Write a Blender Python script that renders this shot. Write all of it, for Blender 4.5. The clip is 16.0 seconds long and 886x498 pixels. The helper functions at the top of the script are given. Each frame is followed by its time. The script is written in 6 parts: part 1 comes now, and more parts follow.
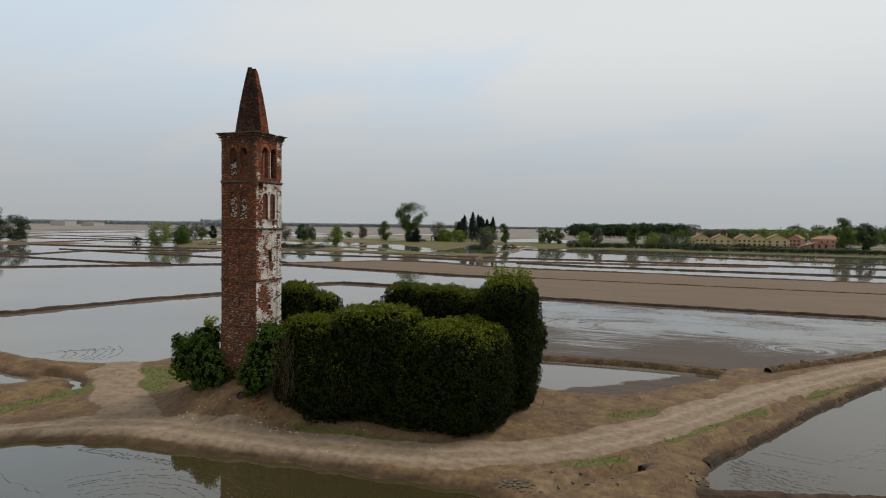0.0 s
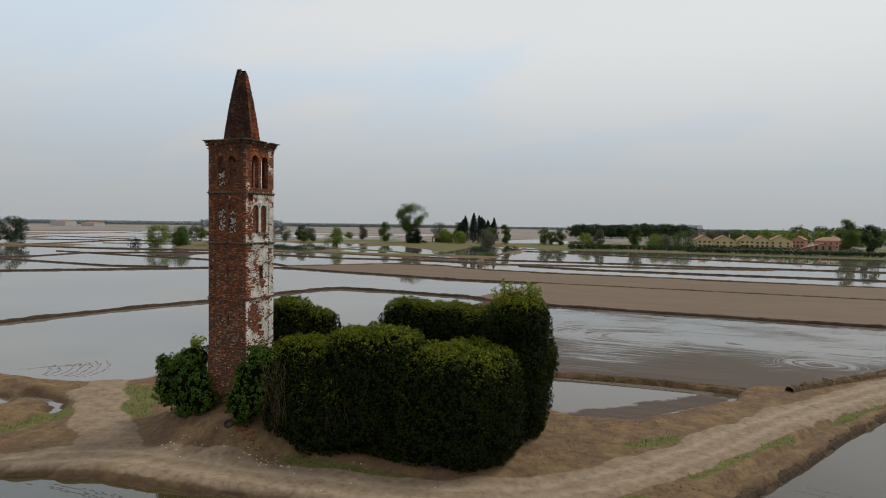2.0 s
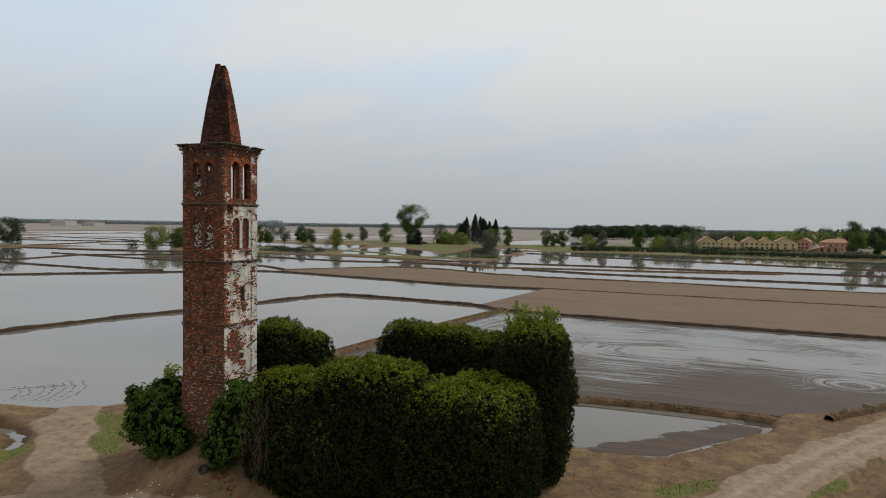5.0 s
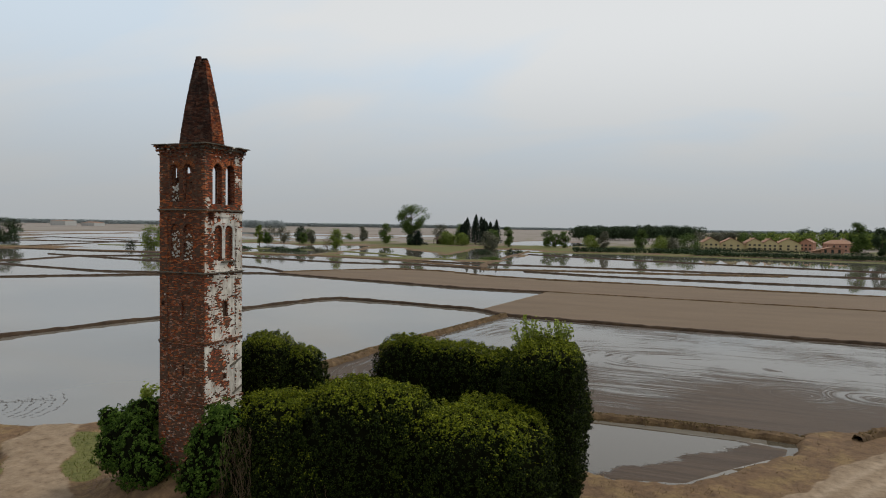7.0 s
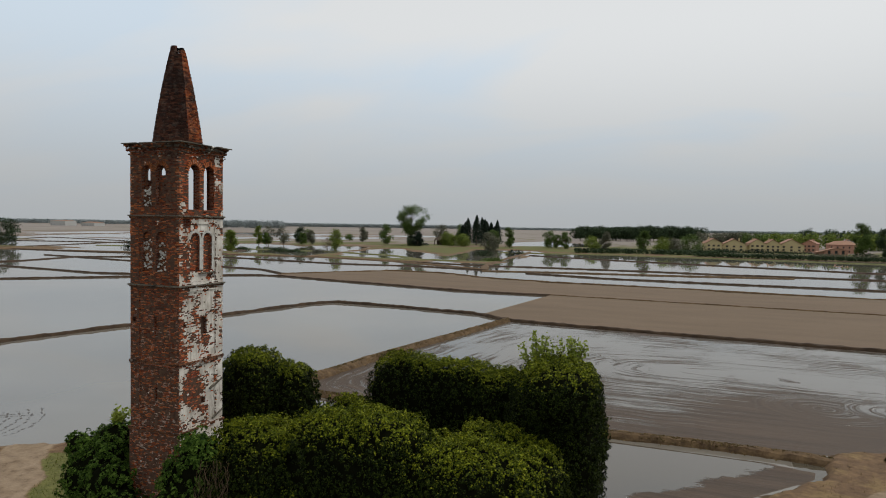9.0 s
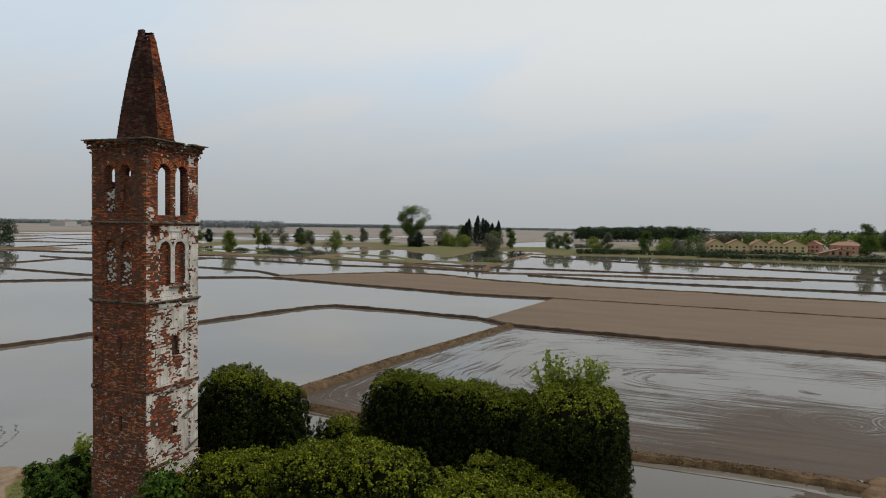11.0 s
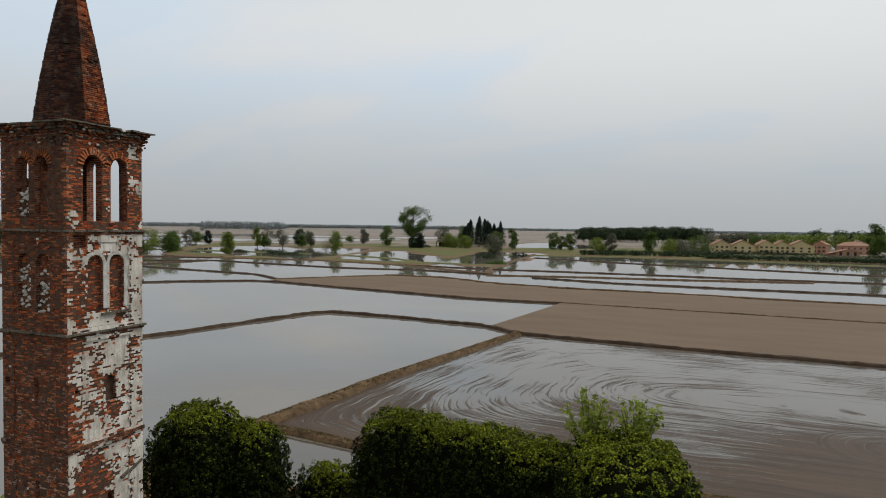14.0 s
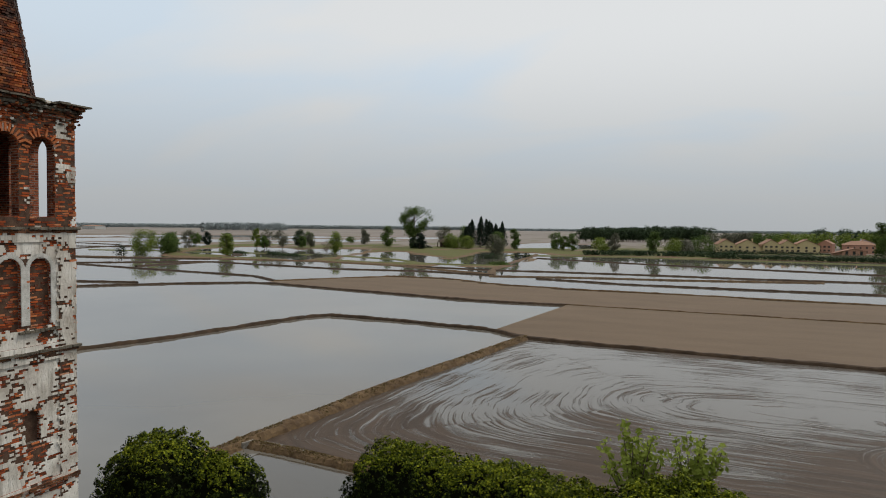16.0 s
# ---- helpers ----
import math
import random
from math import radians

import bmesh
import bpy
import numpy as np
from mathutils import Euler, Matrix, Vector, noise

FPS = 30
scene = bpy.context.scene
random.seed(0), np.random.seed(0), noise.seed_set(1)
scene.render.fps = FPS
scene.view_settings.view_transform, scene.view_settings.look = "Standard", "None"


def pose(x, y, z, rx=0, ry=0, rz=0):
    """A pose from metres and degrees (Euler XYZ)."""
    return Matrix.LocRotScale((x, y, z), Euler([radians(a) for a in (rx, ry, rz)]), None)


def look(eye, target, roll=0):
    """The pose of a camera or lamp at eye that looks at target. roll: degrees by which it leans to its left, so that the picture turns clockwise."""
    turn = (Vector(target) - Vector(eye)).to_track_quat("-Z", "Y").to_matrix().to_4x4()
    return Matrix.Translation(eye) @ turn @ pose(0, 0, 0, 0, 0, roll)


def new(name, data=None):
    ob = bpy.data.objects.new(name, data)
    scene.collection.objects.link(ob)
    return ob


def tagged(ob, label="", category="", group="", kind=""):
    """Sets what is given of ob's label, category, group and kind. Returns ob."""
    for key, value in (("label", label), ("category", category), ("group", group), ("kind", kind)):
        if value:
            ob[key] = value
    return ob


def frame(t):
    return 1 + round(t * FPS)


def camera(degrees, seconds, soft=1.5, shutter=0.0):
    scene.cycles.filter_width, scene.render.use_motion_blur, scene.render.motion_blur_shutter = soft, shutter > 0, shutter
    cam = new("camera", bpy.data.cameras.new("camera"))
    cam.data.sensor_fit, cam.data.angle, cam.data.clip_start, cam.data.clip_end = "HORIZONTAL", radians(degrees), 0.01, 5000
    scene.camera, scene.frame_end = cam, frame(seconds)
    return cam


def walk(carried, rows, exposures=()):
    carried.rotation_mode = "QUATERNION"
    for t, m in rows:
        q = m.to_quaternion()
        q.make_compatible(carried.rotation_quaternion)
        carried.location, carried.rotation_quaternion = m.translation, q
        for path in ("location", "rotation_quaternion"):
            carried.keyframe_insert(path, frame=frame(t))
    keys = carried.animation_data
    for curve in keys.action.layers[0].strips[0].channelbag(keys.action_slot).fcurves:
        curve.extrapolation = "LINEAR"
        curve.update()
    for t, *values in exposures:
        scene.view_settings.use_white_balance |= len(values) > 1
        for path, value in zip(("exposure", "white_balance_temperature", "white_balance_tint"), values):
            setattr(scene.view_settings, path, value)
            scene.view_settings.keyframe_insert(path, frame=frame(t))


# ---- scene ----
cam = camera(68.9, 16.0, soft=1.0)
# seconds, x, y, z, yaw, pitch, roll
PATH = [
    (0, 33.333, -42.932, 15.779, 21.682, -2.062, 0.730),
    (1, 32.544, -41.266, 16.369, 21.707, -2.067, 0.736),
    (2, 31.681, -39.500, 16.865, 21.729, -2.071, 0.750),
    (3, 30.800, -37.690, 17.283, 21.750, -2.073, 0.770),
    (4, 29.935, -35.871, 17.638, 21.770, -2.074, 0.795),
    (5, 29.105, -34.061, 17.944, 21.789, -2.074, 0.822),
    (6, 28.310, -32.263, 18.213, 21.808, -2.072, 0.848),
    (7, 27.542, -30.472, 18.455, 21.827, -2.069, 0.872),
    (8, 26.783, -28.671, 18.675, 21.847, -2.064, 0.891),
    (9, 26.013, -26.841, 18.880, 21.869, -2.057, 0.903),
    (10, 25.210, -24.958, 19.068, 21.892, -2.048, 0.905),
    (11, 24.351, -23.000, 19.238, 21.918, -2.037, 0.896),
    (12, 23.424, -20.948, 19.380, 21.947, -2.024, 0.873),
    (13, 22.422, -18.790, 19.484, 21.980, -2.008, 0.833),
    (14, 21.353, -16.521, 19.531, 22.016, -1.990, 0.775),
    (15, 20.238, -14.150, 19.498, 22.057, -1.970, 0.696),
    (16, 19.120, -11.701, 19.358, 22.104, -1.947, 0.595),
]


def heading(yaw, pitch):
    a, b = radians(yaw), radians(pitch)
    return Vector((-math.sin(a) * math.cos(b), math.cos(a) * math.cos(b), math.sin(b)))


walk(cam, [(t, look(Vector((x, y, z)), Vector((x, y, z)) + heading(ya, pi), ro)) for t, x, y, z, ya, pi, ro in PATH])

# ---------------------------------------------------------------- light
SUN_DIR = Vector((0.45, 0.52, 1.0)).normalized()
sun = new("sun", bpy.data.lights.new("sun", "SUN"))
sun.data.energy, sun.data.angle, sun.data.color = 2.1, radians(20), (1.0, 0.95, 0.87)
sun.matrix_world = look(SUN_DIR * 100, (0, 0, 0))


def make_world():
    w = bpy.data.worlds.new("overcast_sky")
    scene.world = w
    w.use_nodes = True
    nt = w.node_tree
    nt.nodes.clear()
    N, L = nt.nodes.new, nt.links.new
    out, bg = N("ShaderNodeOutputWorld"), N("ShaderNodeBackground")
    sky = N("ShaderNodeTexSky")
    sky.sky_type, sky.sun_disc = "NISHITA", False
    sky.sun_elevation = math.asin(SUN_DIR.z)
    sky.sun_rotation = math.atan2(SUN_DIR.x, SUN_DIR.y)
    sky.air_density, sky.dust_density = 1.2, 3.0
    skym = N("ShaderNodeVectorMath")
    skym.operation = "SCALE"
    skym.inputs["Scale"].default_value = 0.05
    L(sky.outputs[0], skym.inputs[0])
    tc = N("ShaderNodeTexCoord")
    sep = N("ShaderNodeSeparateXYZ")
    L(tc.outputs["Generated"], sep.inputs[0])
    # cloud deck: stretched towards the horizon as a flat layer is
    zc = N("ShaderNodeMath")
    zc.operation = "ADD"
    zc.inputs[1].default_value = 0.22
    L(sep.outputs["Z"], zc.inputs[0])
    div = N("ShaderNodeVectorMath")
    div.operation = "DIVIDE"
    comb = N("ShaderNodeCombineXYZ")
    for k in "XYZ":
        L(zc.outputs[0], comb.inputs[k])
    L(tc.outputs["Generated"], div.inputs[0])
    L(comb.outputs[0], div.inputs[1])
    noise_a = N("ShaderNodeTexNoise")
    noise_a.inputs["Scale"].default_value, noise_a.inputs["Detail"].default_value = 0.9, 5.0
    noise_a.inputs["Roughness"].default_value, noise_a.inputs["Distortion"].default_value = 0.45, 0.4
    mp = N("ShaderNodeMapping")
    mp.inputs["Location"].default_value = (3.1, 0.7, 0.0)
    mp.inputs["Rotation"].default_value = (0, 0, 0.5)
    mp.inputs["Scale"].default_value = (0.8, 1.5, 0.6)
    L(div.outputs[0], mp.inputs[0])
    L(mp.outputs[0], noise_a.inputs["Vector"])
    ramp = N("ShaderNodeValToRGB")
    cr = ramp.color_ramp
    cr.elements[0].position, cr.elements[0].color = 0.41, (0.66, 0.76, 0.855, 1)
    cr.elements[1].position, cr.elements[1].color = 0.57, (0.77, 0.785, 0.79, 1)
    L(noise_a.outputs["Fac"], ramp.inputs[0])
    # hazy grey band low over the land
    hz = N("ShaderNodeMapRange")
    hz.interpolation_type = "SMOOTHSTEP"
    hz.inputs["From Min"].default_value, hz.inputs["From Max"].default_value = -0.02, 0.30
    L(sep.outputs["Z"], hz.inputs["Value"])
    mix = N("ShaderNodeMix")
    mix.data_type = "RGBA"
    mix.inputs["A"].default_value = (0.445, 0.47, 0.49, 1)
    L(hz.outputs[0], mix.inputs["Factor"])
    L(ramp.outputs[0], mix.inputs["B"])
    # brighter towards the veiled sun
    dot = N("ShaderNodeVectorMath")
    dot.operation = "DOT_PRODUCT"
    L(tc.outputs["Generated"], dot.inputs[0])
    dot.inputs[1].default_value = SUN_DIR
    glow = N("ShaderNodeMapRange")
    glow.interpolation_type = "SMOOTHSTEP"
    glow.inputs["From Min"].default_value, glow.inputs["From Max"].default_value = 0.2, 1.0
    glow.inputs["To Min"].default_value, glow.inputs["To Max"].default_value = 1.0, 1.06
    L(dot.outputs["Value"], glow.inputs["Value"])
    sc = N("ShaderNodeVectorMath")
    sc.operation = "SCALE"
    L(mix.outputs["Result"], sc.inputs[0])
    L(glow.outputs[0], sc.inputs["Scale"])
    both = N("ShaderNodeMix")
    both.data_type = "RGBA"
    both.inputs["Factor"].default_value = 0.9
    L(skym.outputs[0], both.inputs["A"])
    L(sc.outputs[0], both.inputs["B"])
    L(both.outputs["Result"], bg.inputs["Color"])
    bg.inputs["Strength"].default_value = 1.0
    L(bg.outputs[0], out.inputs[0])


make_world()

# ---------------------------------------------------------------- materials


class Mat:
    """A small builder for node materials."""

    def __init__(self, name):
        self.m = bpy.data.materials.new(name)
        self.m.use_nodes = True
        self.t = self.m.node_tree
        self.b = self.t.nodes["Principled BSDF"]
        self.b.inputs["Specular IOR Level"].default_value = 0.25

    def put(self, node, key, v):
        s = node.inputs[key]
        if isinstance(v, bpy.types.NodeSocket):
            self.t.links.new(v, s)
        elif isinstance(v, (tuple, list)) and len(v) == 3 and s.type == "RGBA":
            s.default_value = (*v, 1)
        else:
            s.default_value = v

    def n(self, kind, **kw):
        node = self.t.nodes.new("ShaderNode" + kind)
        for k, v in kw.items():
            self.put(node, k, v)
        return node

    def coords(self, which="Object"):
        return self.n("TexCoord").outputs[which]

    def uv(self):
        return self.n("UVMap").outputs[0]

    def scaled(self, vec, sx, sy, sz):
        return self.n("Mapping", Vector=vec, Scale=(sx, sy, sz)).outputs[0]

    def noise(self, vec, scale, detail=4.0, rough=0.55, out="Fac"):
        return self.n("TexNoise", Vector=vec, Scale=scale, Detail=detail, Roughness=rough).outputs[out]

    def ramp(self, fac, *stops):
        node = self.n("ValToRGB", Fac=fac)
        e = node.color_ramp.elements
        while len(e) < len(stops):
            e.new(0.5)
        for k, (p, c) in enumerate(stops):
            e[k].position = p
            e[k].color = (*c, 1) if isinstance(c, tuple) else (c, c, c, 1)
        return node.outputs[0]

    def mix(self, fac, a, b):
        node = self.t.nodes.new("ShaderNodeMix")
        node.data_type = "RGBA"
        self.put(node, "Factor", fac)
        for key, v in (("A", a), ("B", b)):
            s = [i for i in node.inputs if i.name == key and i.type == "RGBA"][0]
            if isinstance(v, bpy.types.NodeSocket):
                self.t.links.new(v, s)
            else:
                s.default_value = (*v, 1)
        return [o for o in node.outputs if o.type == "RGBA"][0]

    def math(self, op, a, b=0.0, clamp=False):
        node = self.t.nodes.new("ShaderNodeMath")
        node.operation, node.use_clamp = op, clamp
        self.put(node, 0, a), self.put(node, 1, b)
        return node.outputs[0]

    def attr(self, name, out="Fac"):
        node = self.n("Attribute")
        node.attribute_name = name
        return node.outputs[out]

    def bump(self, height, strength, dist, prev=None):
        node = self.n("Bump", Height=height, Strength=strength, Distance=dist)
        if prev is not None:
            self.put(node, "Normal", prev)
        return node.outputs[0]

    def done(self, colour, rough=0.9, normal=None):
        self.put(self.b, "Base Color", colour)
        self.put(self.b, "Roughness", rough)
        if normal is not None:
            self.put(self.b, "Normal", normal)
        return self.m


def simple(name, a, b, scale=3.0, rough=0.85, bump=0.0, spec=0.25):
    """Two tones mottled at two scales."""
    q = Mat(name)
    co = q.coords()
    f = q.math("ADD", q.math("MULTIPLY", q.noise(co, scale), 0.6), q.math("MULTIPLY", q.noise(co, scale * 7), 0.4))
    col = q.ramp(f, (0.35, a), (0.65, b))
    q.b.inputs["Specular IOR Level"].default_value = spec
    return q.done(col, rough, q.bump(f, bump, 0.05) if bump else None)


def make_water(name, a, b, ior=1.33):
    q = Mat(name)
    co = q.coords()
    murk = q.ramp(q.noise(co, 0.03, 3), (0.4, a), (0.65, b))
    wave = q.noise(q.scaled(co, 1.0, 1.6, 1.0), 0.9, 3)
    fine = q.noise(co, 6.0, 2)
    patch = q.ramp(q.noise(co, 0.02, 2), (0.45, 0.0), (0.65, 1.0))
    nrm = q.bump(wave, 0.02, 0.012)
    nrm = q.bump(q.math("MULTIPLY", fine, patch), 0.04, 0.003, nrm)
    q.b.inputs["IOR"].default_value = ior
    q.b.inputs["Specular IOR Level"].default_value = 0.5
    return q.done(murk, 0.03, nrm)


def make_ground():
    q = Mat("farmland_ground")
    co = q.coords()
    big, mid, fine = q.noise(co, 0.12, 4), q.noise(co, 0.9, 7, 0.66), q.noise(co, 4.5, 8, 0.72)
    soil = q.ramp(mid, (0.3, (0.055, 0.032, 0.017)), (0.7, (0.140, 0.083, 0.044)))
    soil = q.mix(q.math("MULTIPLY", fine, 0.5), soil, (0.175, 0.115, 0.066))
    # straw-coloured dry weeds on the banks
    weed = q.ramp(q.noise(co, 0.45, 5, 0.7), (0.48, 0.0), (0.6, 1.0))
    soil = q.mix(q.math("MULTIPLY", weed, 0.45), soil, (0.185, 0.13, 0.055))
    # bare rolled field
    dry = q.ramp(q.noise(q.scaled(co, 0.05, 0.16, 1), 1.0, 6), (0.3, (0.112, 0.080, 0.053)), (0.7, (0.136, 0.097, 0.065)))
    col = q.mix(q.attr("dry"), soil, dry)
    # far soil greyed and paled: distance haze put into its colour
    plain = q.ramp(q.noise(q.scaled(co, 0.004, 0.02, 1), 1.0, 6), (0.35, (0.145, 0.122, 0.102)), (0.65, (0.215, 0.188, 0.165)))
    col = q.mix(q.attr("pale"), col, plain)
    # sandy wheel-worn track
    rut = q.attr("rut")
    sand = q.ramp(q.noise(co, 0.8, 6, 0.62), (0.3, (0.150, 0.105, 0.066)), (0.7, (0.235, 0.175, 0.118)))
    sand = q.mix(q.math("MULTIPLY", rut, 0.6), sand, (0.285, 0.222, 0.158))
    road = q.math("ADD", q.attr("road"), q.math("MULTIPLY", q.math("SUBTRACT", q.noise(co, 1.3, 5), 0.5), 0.55), True)
    road = q.ramp(road, (0.38, 0.0), (0.62, 1.0))
    col = q.mix(road, col, sand)
    # clods, pebbles and dried cracks
    crumb = q.ramp(q.noise(co, 1.5, 9, 0.74), (0.34, (0.66, 0.64, 0.62)), (0.50, (0.97, 0.97, 0.97)), (0.66, (1.16, 1.16, 1.16)))
    crumbs = q.n("VectorMath")
    crumbs.operation = "MULTIPLY"
    q.put(crumbs, 0, col), q.put(crumbs, 1, crumb)
    col = q.mix(q.math("SUBTRACT", 1.0, q.math("MAXIMUM", q.attr("dry"), q.attr("pale"))), col, crumbs.outputs[0])
    # earth soaked dark along the water's edge, and shade painted into the left ditch
    col = q.mix(q.math("MULTIPLY", q.attr("damp_shade"), 0.7), col, (0.034, 0.021, 0.012))
    # grass
    g = q.math("ADD", q.attr("grass"), q.math("MULTIPLY", q.math("SUBTRACT", q.noise(co, 1.1, 6, 0.7), 0.5), 0.9), True)
    g = q.ramp(g, (0.42, 0.0), (0.62, 1.0))
    green = q.ramp(q.noise(co, 2.5, 4), (0.3, (0.060, 0.062, 0.016)), (0.7, (0.115, 0.112, 0.034)))
    col = q.mix(g, col, green)
    # wet puddled mud: a film of water lies in streaks along the harrow lines
    s, a = q.attr("furrow"), q.attr("along")
    line = q.n("CombineXYZ", X=q.math("MULTIPLY", s, 1.0), Y=q.math("MULTIPLY", a, 0.03)).outputs[0]
    streak = q.math("ADD", q.math("MULTIPLY", q.noise(line, 2.4, 8, 0.72), 1.0), q.math("MULTIPLY", q.noise(co, 0.07, 3), 0.45))
    level = q.math("ADD", streak, q.attr("wetness"))
    film = q.math("MULTIPLY", q.ramp(level, (0.67, 0.0), (0.755, 1.0)), q.attr("mud"))
    mudcol = q.ramp(q.noise(line, 1.7, 5), (0.3, (0.032, 0.020, 0.012)), (0.7, (0.072, 0.047, 0.030)))
    col = q.mix(q.attr("mud"), col, mudcol)
    col = q.mix(film, col, (0.062, 0.053, 0.040))
    rough = q.n("MapRange", Value=film)
    rough.inputs["To Min"].default_value, rough.inputs["To Max"].default_value = 0.88, 0.07
    wetr = q.math("SUBTRACT", rough.outputs[0], q.math("MULTIPLY", q.math("SUBTRACT", q.attr("mud"), film, True), 0.32))
    h = q.math("ADD", q.math("MULTIPLY", mid, 0.5), q.math("MULTIPLY", fine, 0.45))
    h = q.math("MULTIPLY", h, q.math("SUBTRACT", 1.0, film, True))
    q.put(q.b, "Specular IOR Level", q.math("ADD", 0.15, q.math("MULTIPLY", film, 0.35)))
    return q.done(col, wetr, q.bump(h, 0.6, 0.12))


def make_brick(name, dark, soot=0.6):
    """Old brickwork in metres on the UV map."""
    q = Mat(name)
    uv, co = q.uv(), q.coords()
    warp = q.n("VectorMath", **{})
    warp.operation = "MULTIPLY_ADD"
    q.put(warp, 0, q.noise(co, 2.2, 3, out="Color")), q.put(warp, 1, (0.03, 0.03, 0)), q.put(warp, 2, uv)
    br = q.n("TexBrick", Vector=warp.outputs[0], Scale=1.0)
    q.put(br, "Mortar Size", 0.012), q.put(br, "Mortar Smooth", 0.3), q.put(br, "Bias", 0.0)
    q.put(br, "Brick Width", 0.27), q.put(br, "Row Height", 0.080)
    q.put(br, "Color1", (0.0, 0.0, 0.0)), q.put(br, "Color2", (1.0, 1.0, 1.0)), q.put(br, "Mortar", (0.5, 0.5, 0.5))
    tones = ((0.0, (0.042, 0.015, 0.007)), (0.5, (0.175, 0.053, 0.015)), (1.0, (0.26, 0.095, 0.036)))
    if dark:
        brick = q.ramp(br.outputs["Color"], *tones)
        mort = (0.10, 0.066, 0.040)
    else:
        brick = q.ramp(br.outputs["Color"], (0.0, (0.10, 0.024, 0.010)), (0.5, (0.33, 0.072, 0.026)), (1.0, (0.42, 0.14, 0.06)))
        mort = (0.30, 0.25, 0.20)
    col = q.mix(br.outputs["Fac"], brick, mort)
    # bricks differ one from the next; some are burnt dark, some bleached
    tone = q.noise(q.scaled(uv, 3.6, 12.0, 1), 1.0, 3, 0.7)
    col = q.mix(q.ramp(tone, (0.54, 0.0), (0.62, 0.85)), col, (0.022, 0.014, 0.010))
    col = q.mix(q.ramp(tone, (0.30, 0.7), (0.40, 0.0)), col, (0.30, 0.21, 0.155) if not dark else (0.19, 0.125, 0.09))
    # soot and lichen, in patches
    stain = q.ramp(q.noise(co, 0.8, 7, 0.68), (0.44, 0.0), (0.62, 1.0))
    col = q.mix(q.math("MULTIPLY", stain, soot), col, (0.020, 0.015, 0.012))
    hollow = q.ramp(q.noise(q.scaled(uv, 2.2, 4.5, 1), 1.4, 6, 0.7), (0.60, 0.0), (0.66, 1.0))
    col = q.mix(q.math("MULTIPLY", hollow, 0.85), col, (0.010, 0.007, 0.006))
    chalk = q.ramp(q.noise(co, 3.4, 7, 0.74), (0.55, 0.0), (0.63, 1.0))
    low = q.n("MapRange", Value=q.n("SeparateXYZ", Vector=uv).outputs["Y"])
    for key, v in (("From Min", 15.5), ("From Max", 8.0), ("To Min", 0.22), ("To Max", 0.85)):
        q.put(low, key, v)
    if dark:
        col = q.mix(q.math("MULTIPLY", chalk, low.outputs[0]), col, (0.33, 0.29, 0.25))
    hgt = q.math("SUBTRACT", q.math("SUBTRACT", q.math("MULTIPLY", q.noise(co, 14, 4), 0.5), br.outputs["Fac"]), q.math("MULTIPLY", hollow, 1.5))
    return q.done(col, 0.93, q.bump(hgt, 0.8, 0.03))


def make_leaf(name, a, b, c, through_light=0.3, gloss=0.06, rough=0.7):
    q = Mat(name)
    rnd = q.n("NewGeometry").outputs["Random Per Island"]
    big = q.noise(q.coords(), 0.6, 3)
    f = q.math("ADD", q.math("MULTIPLY", rnd, 0.6), q.math("MULTIPLY", big, 0.4))
    col = q.ramp(f, (0.2, a), (0.5, b), (0.85, c))
    q.b.inputs["Specular IOR Level"].default_value = gloss
    q.done(col, rough)
    tr = q.n("BsdfTranslucent", Color=col)
    mixs = q.t.nodes.new("ShaderNodeMixShader")
    mixs.inputs[0].default_value = through_light
    q.t.links.new(q.b.outputs[0], mixs.inputs[1])
    q.t.links.new(tr.outputs[0], mixs.inputs[2])
    q.t.links.new(mixs.outputs[0], q.t.nodes["Material Output"].inputs[0])
    return q.m


M_WATER = make_water("flood_water", (0.105, 0.094, 0.078), (0.145, 0.130, 0.108))
M_POND = make_water("pond_water", (0.030, 0.024, 0.008), (0.044, 0.036, 0.015), 1.75)
M_SIDE = make_water("side_paddy_water", (0.050, 0.043, 0.030), (0.072, 0.062, 0.046))
M_GROUND = make_ground()
M_BRICK_DARK, M_BRICK_RED = make_brick("weathered_brick", True), make_brick("red_brick", False)
M_LEVEE = simple("levee_earth", (0.020, 0.012, 0.007), (0.065, 0.040, 0.022), 0.8, 0.95, 0.6)
M_LEVEE_DRY = simple("levee_straw", (0.045, 0.026, 0.013), (0.135, 0.086, 0.042), 0.9, 0.95, 0.6)
M_LEVEE_GREEN = simple("levee_turf", (0.07, 0.075, 0.022), (0.125, 0.125, 0.045), 0.7, 0.95, 0.5)


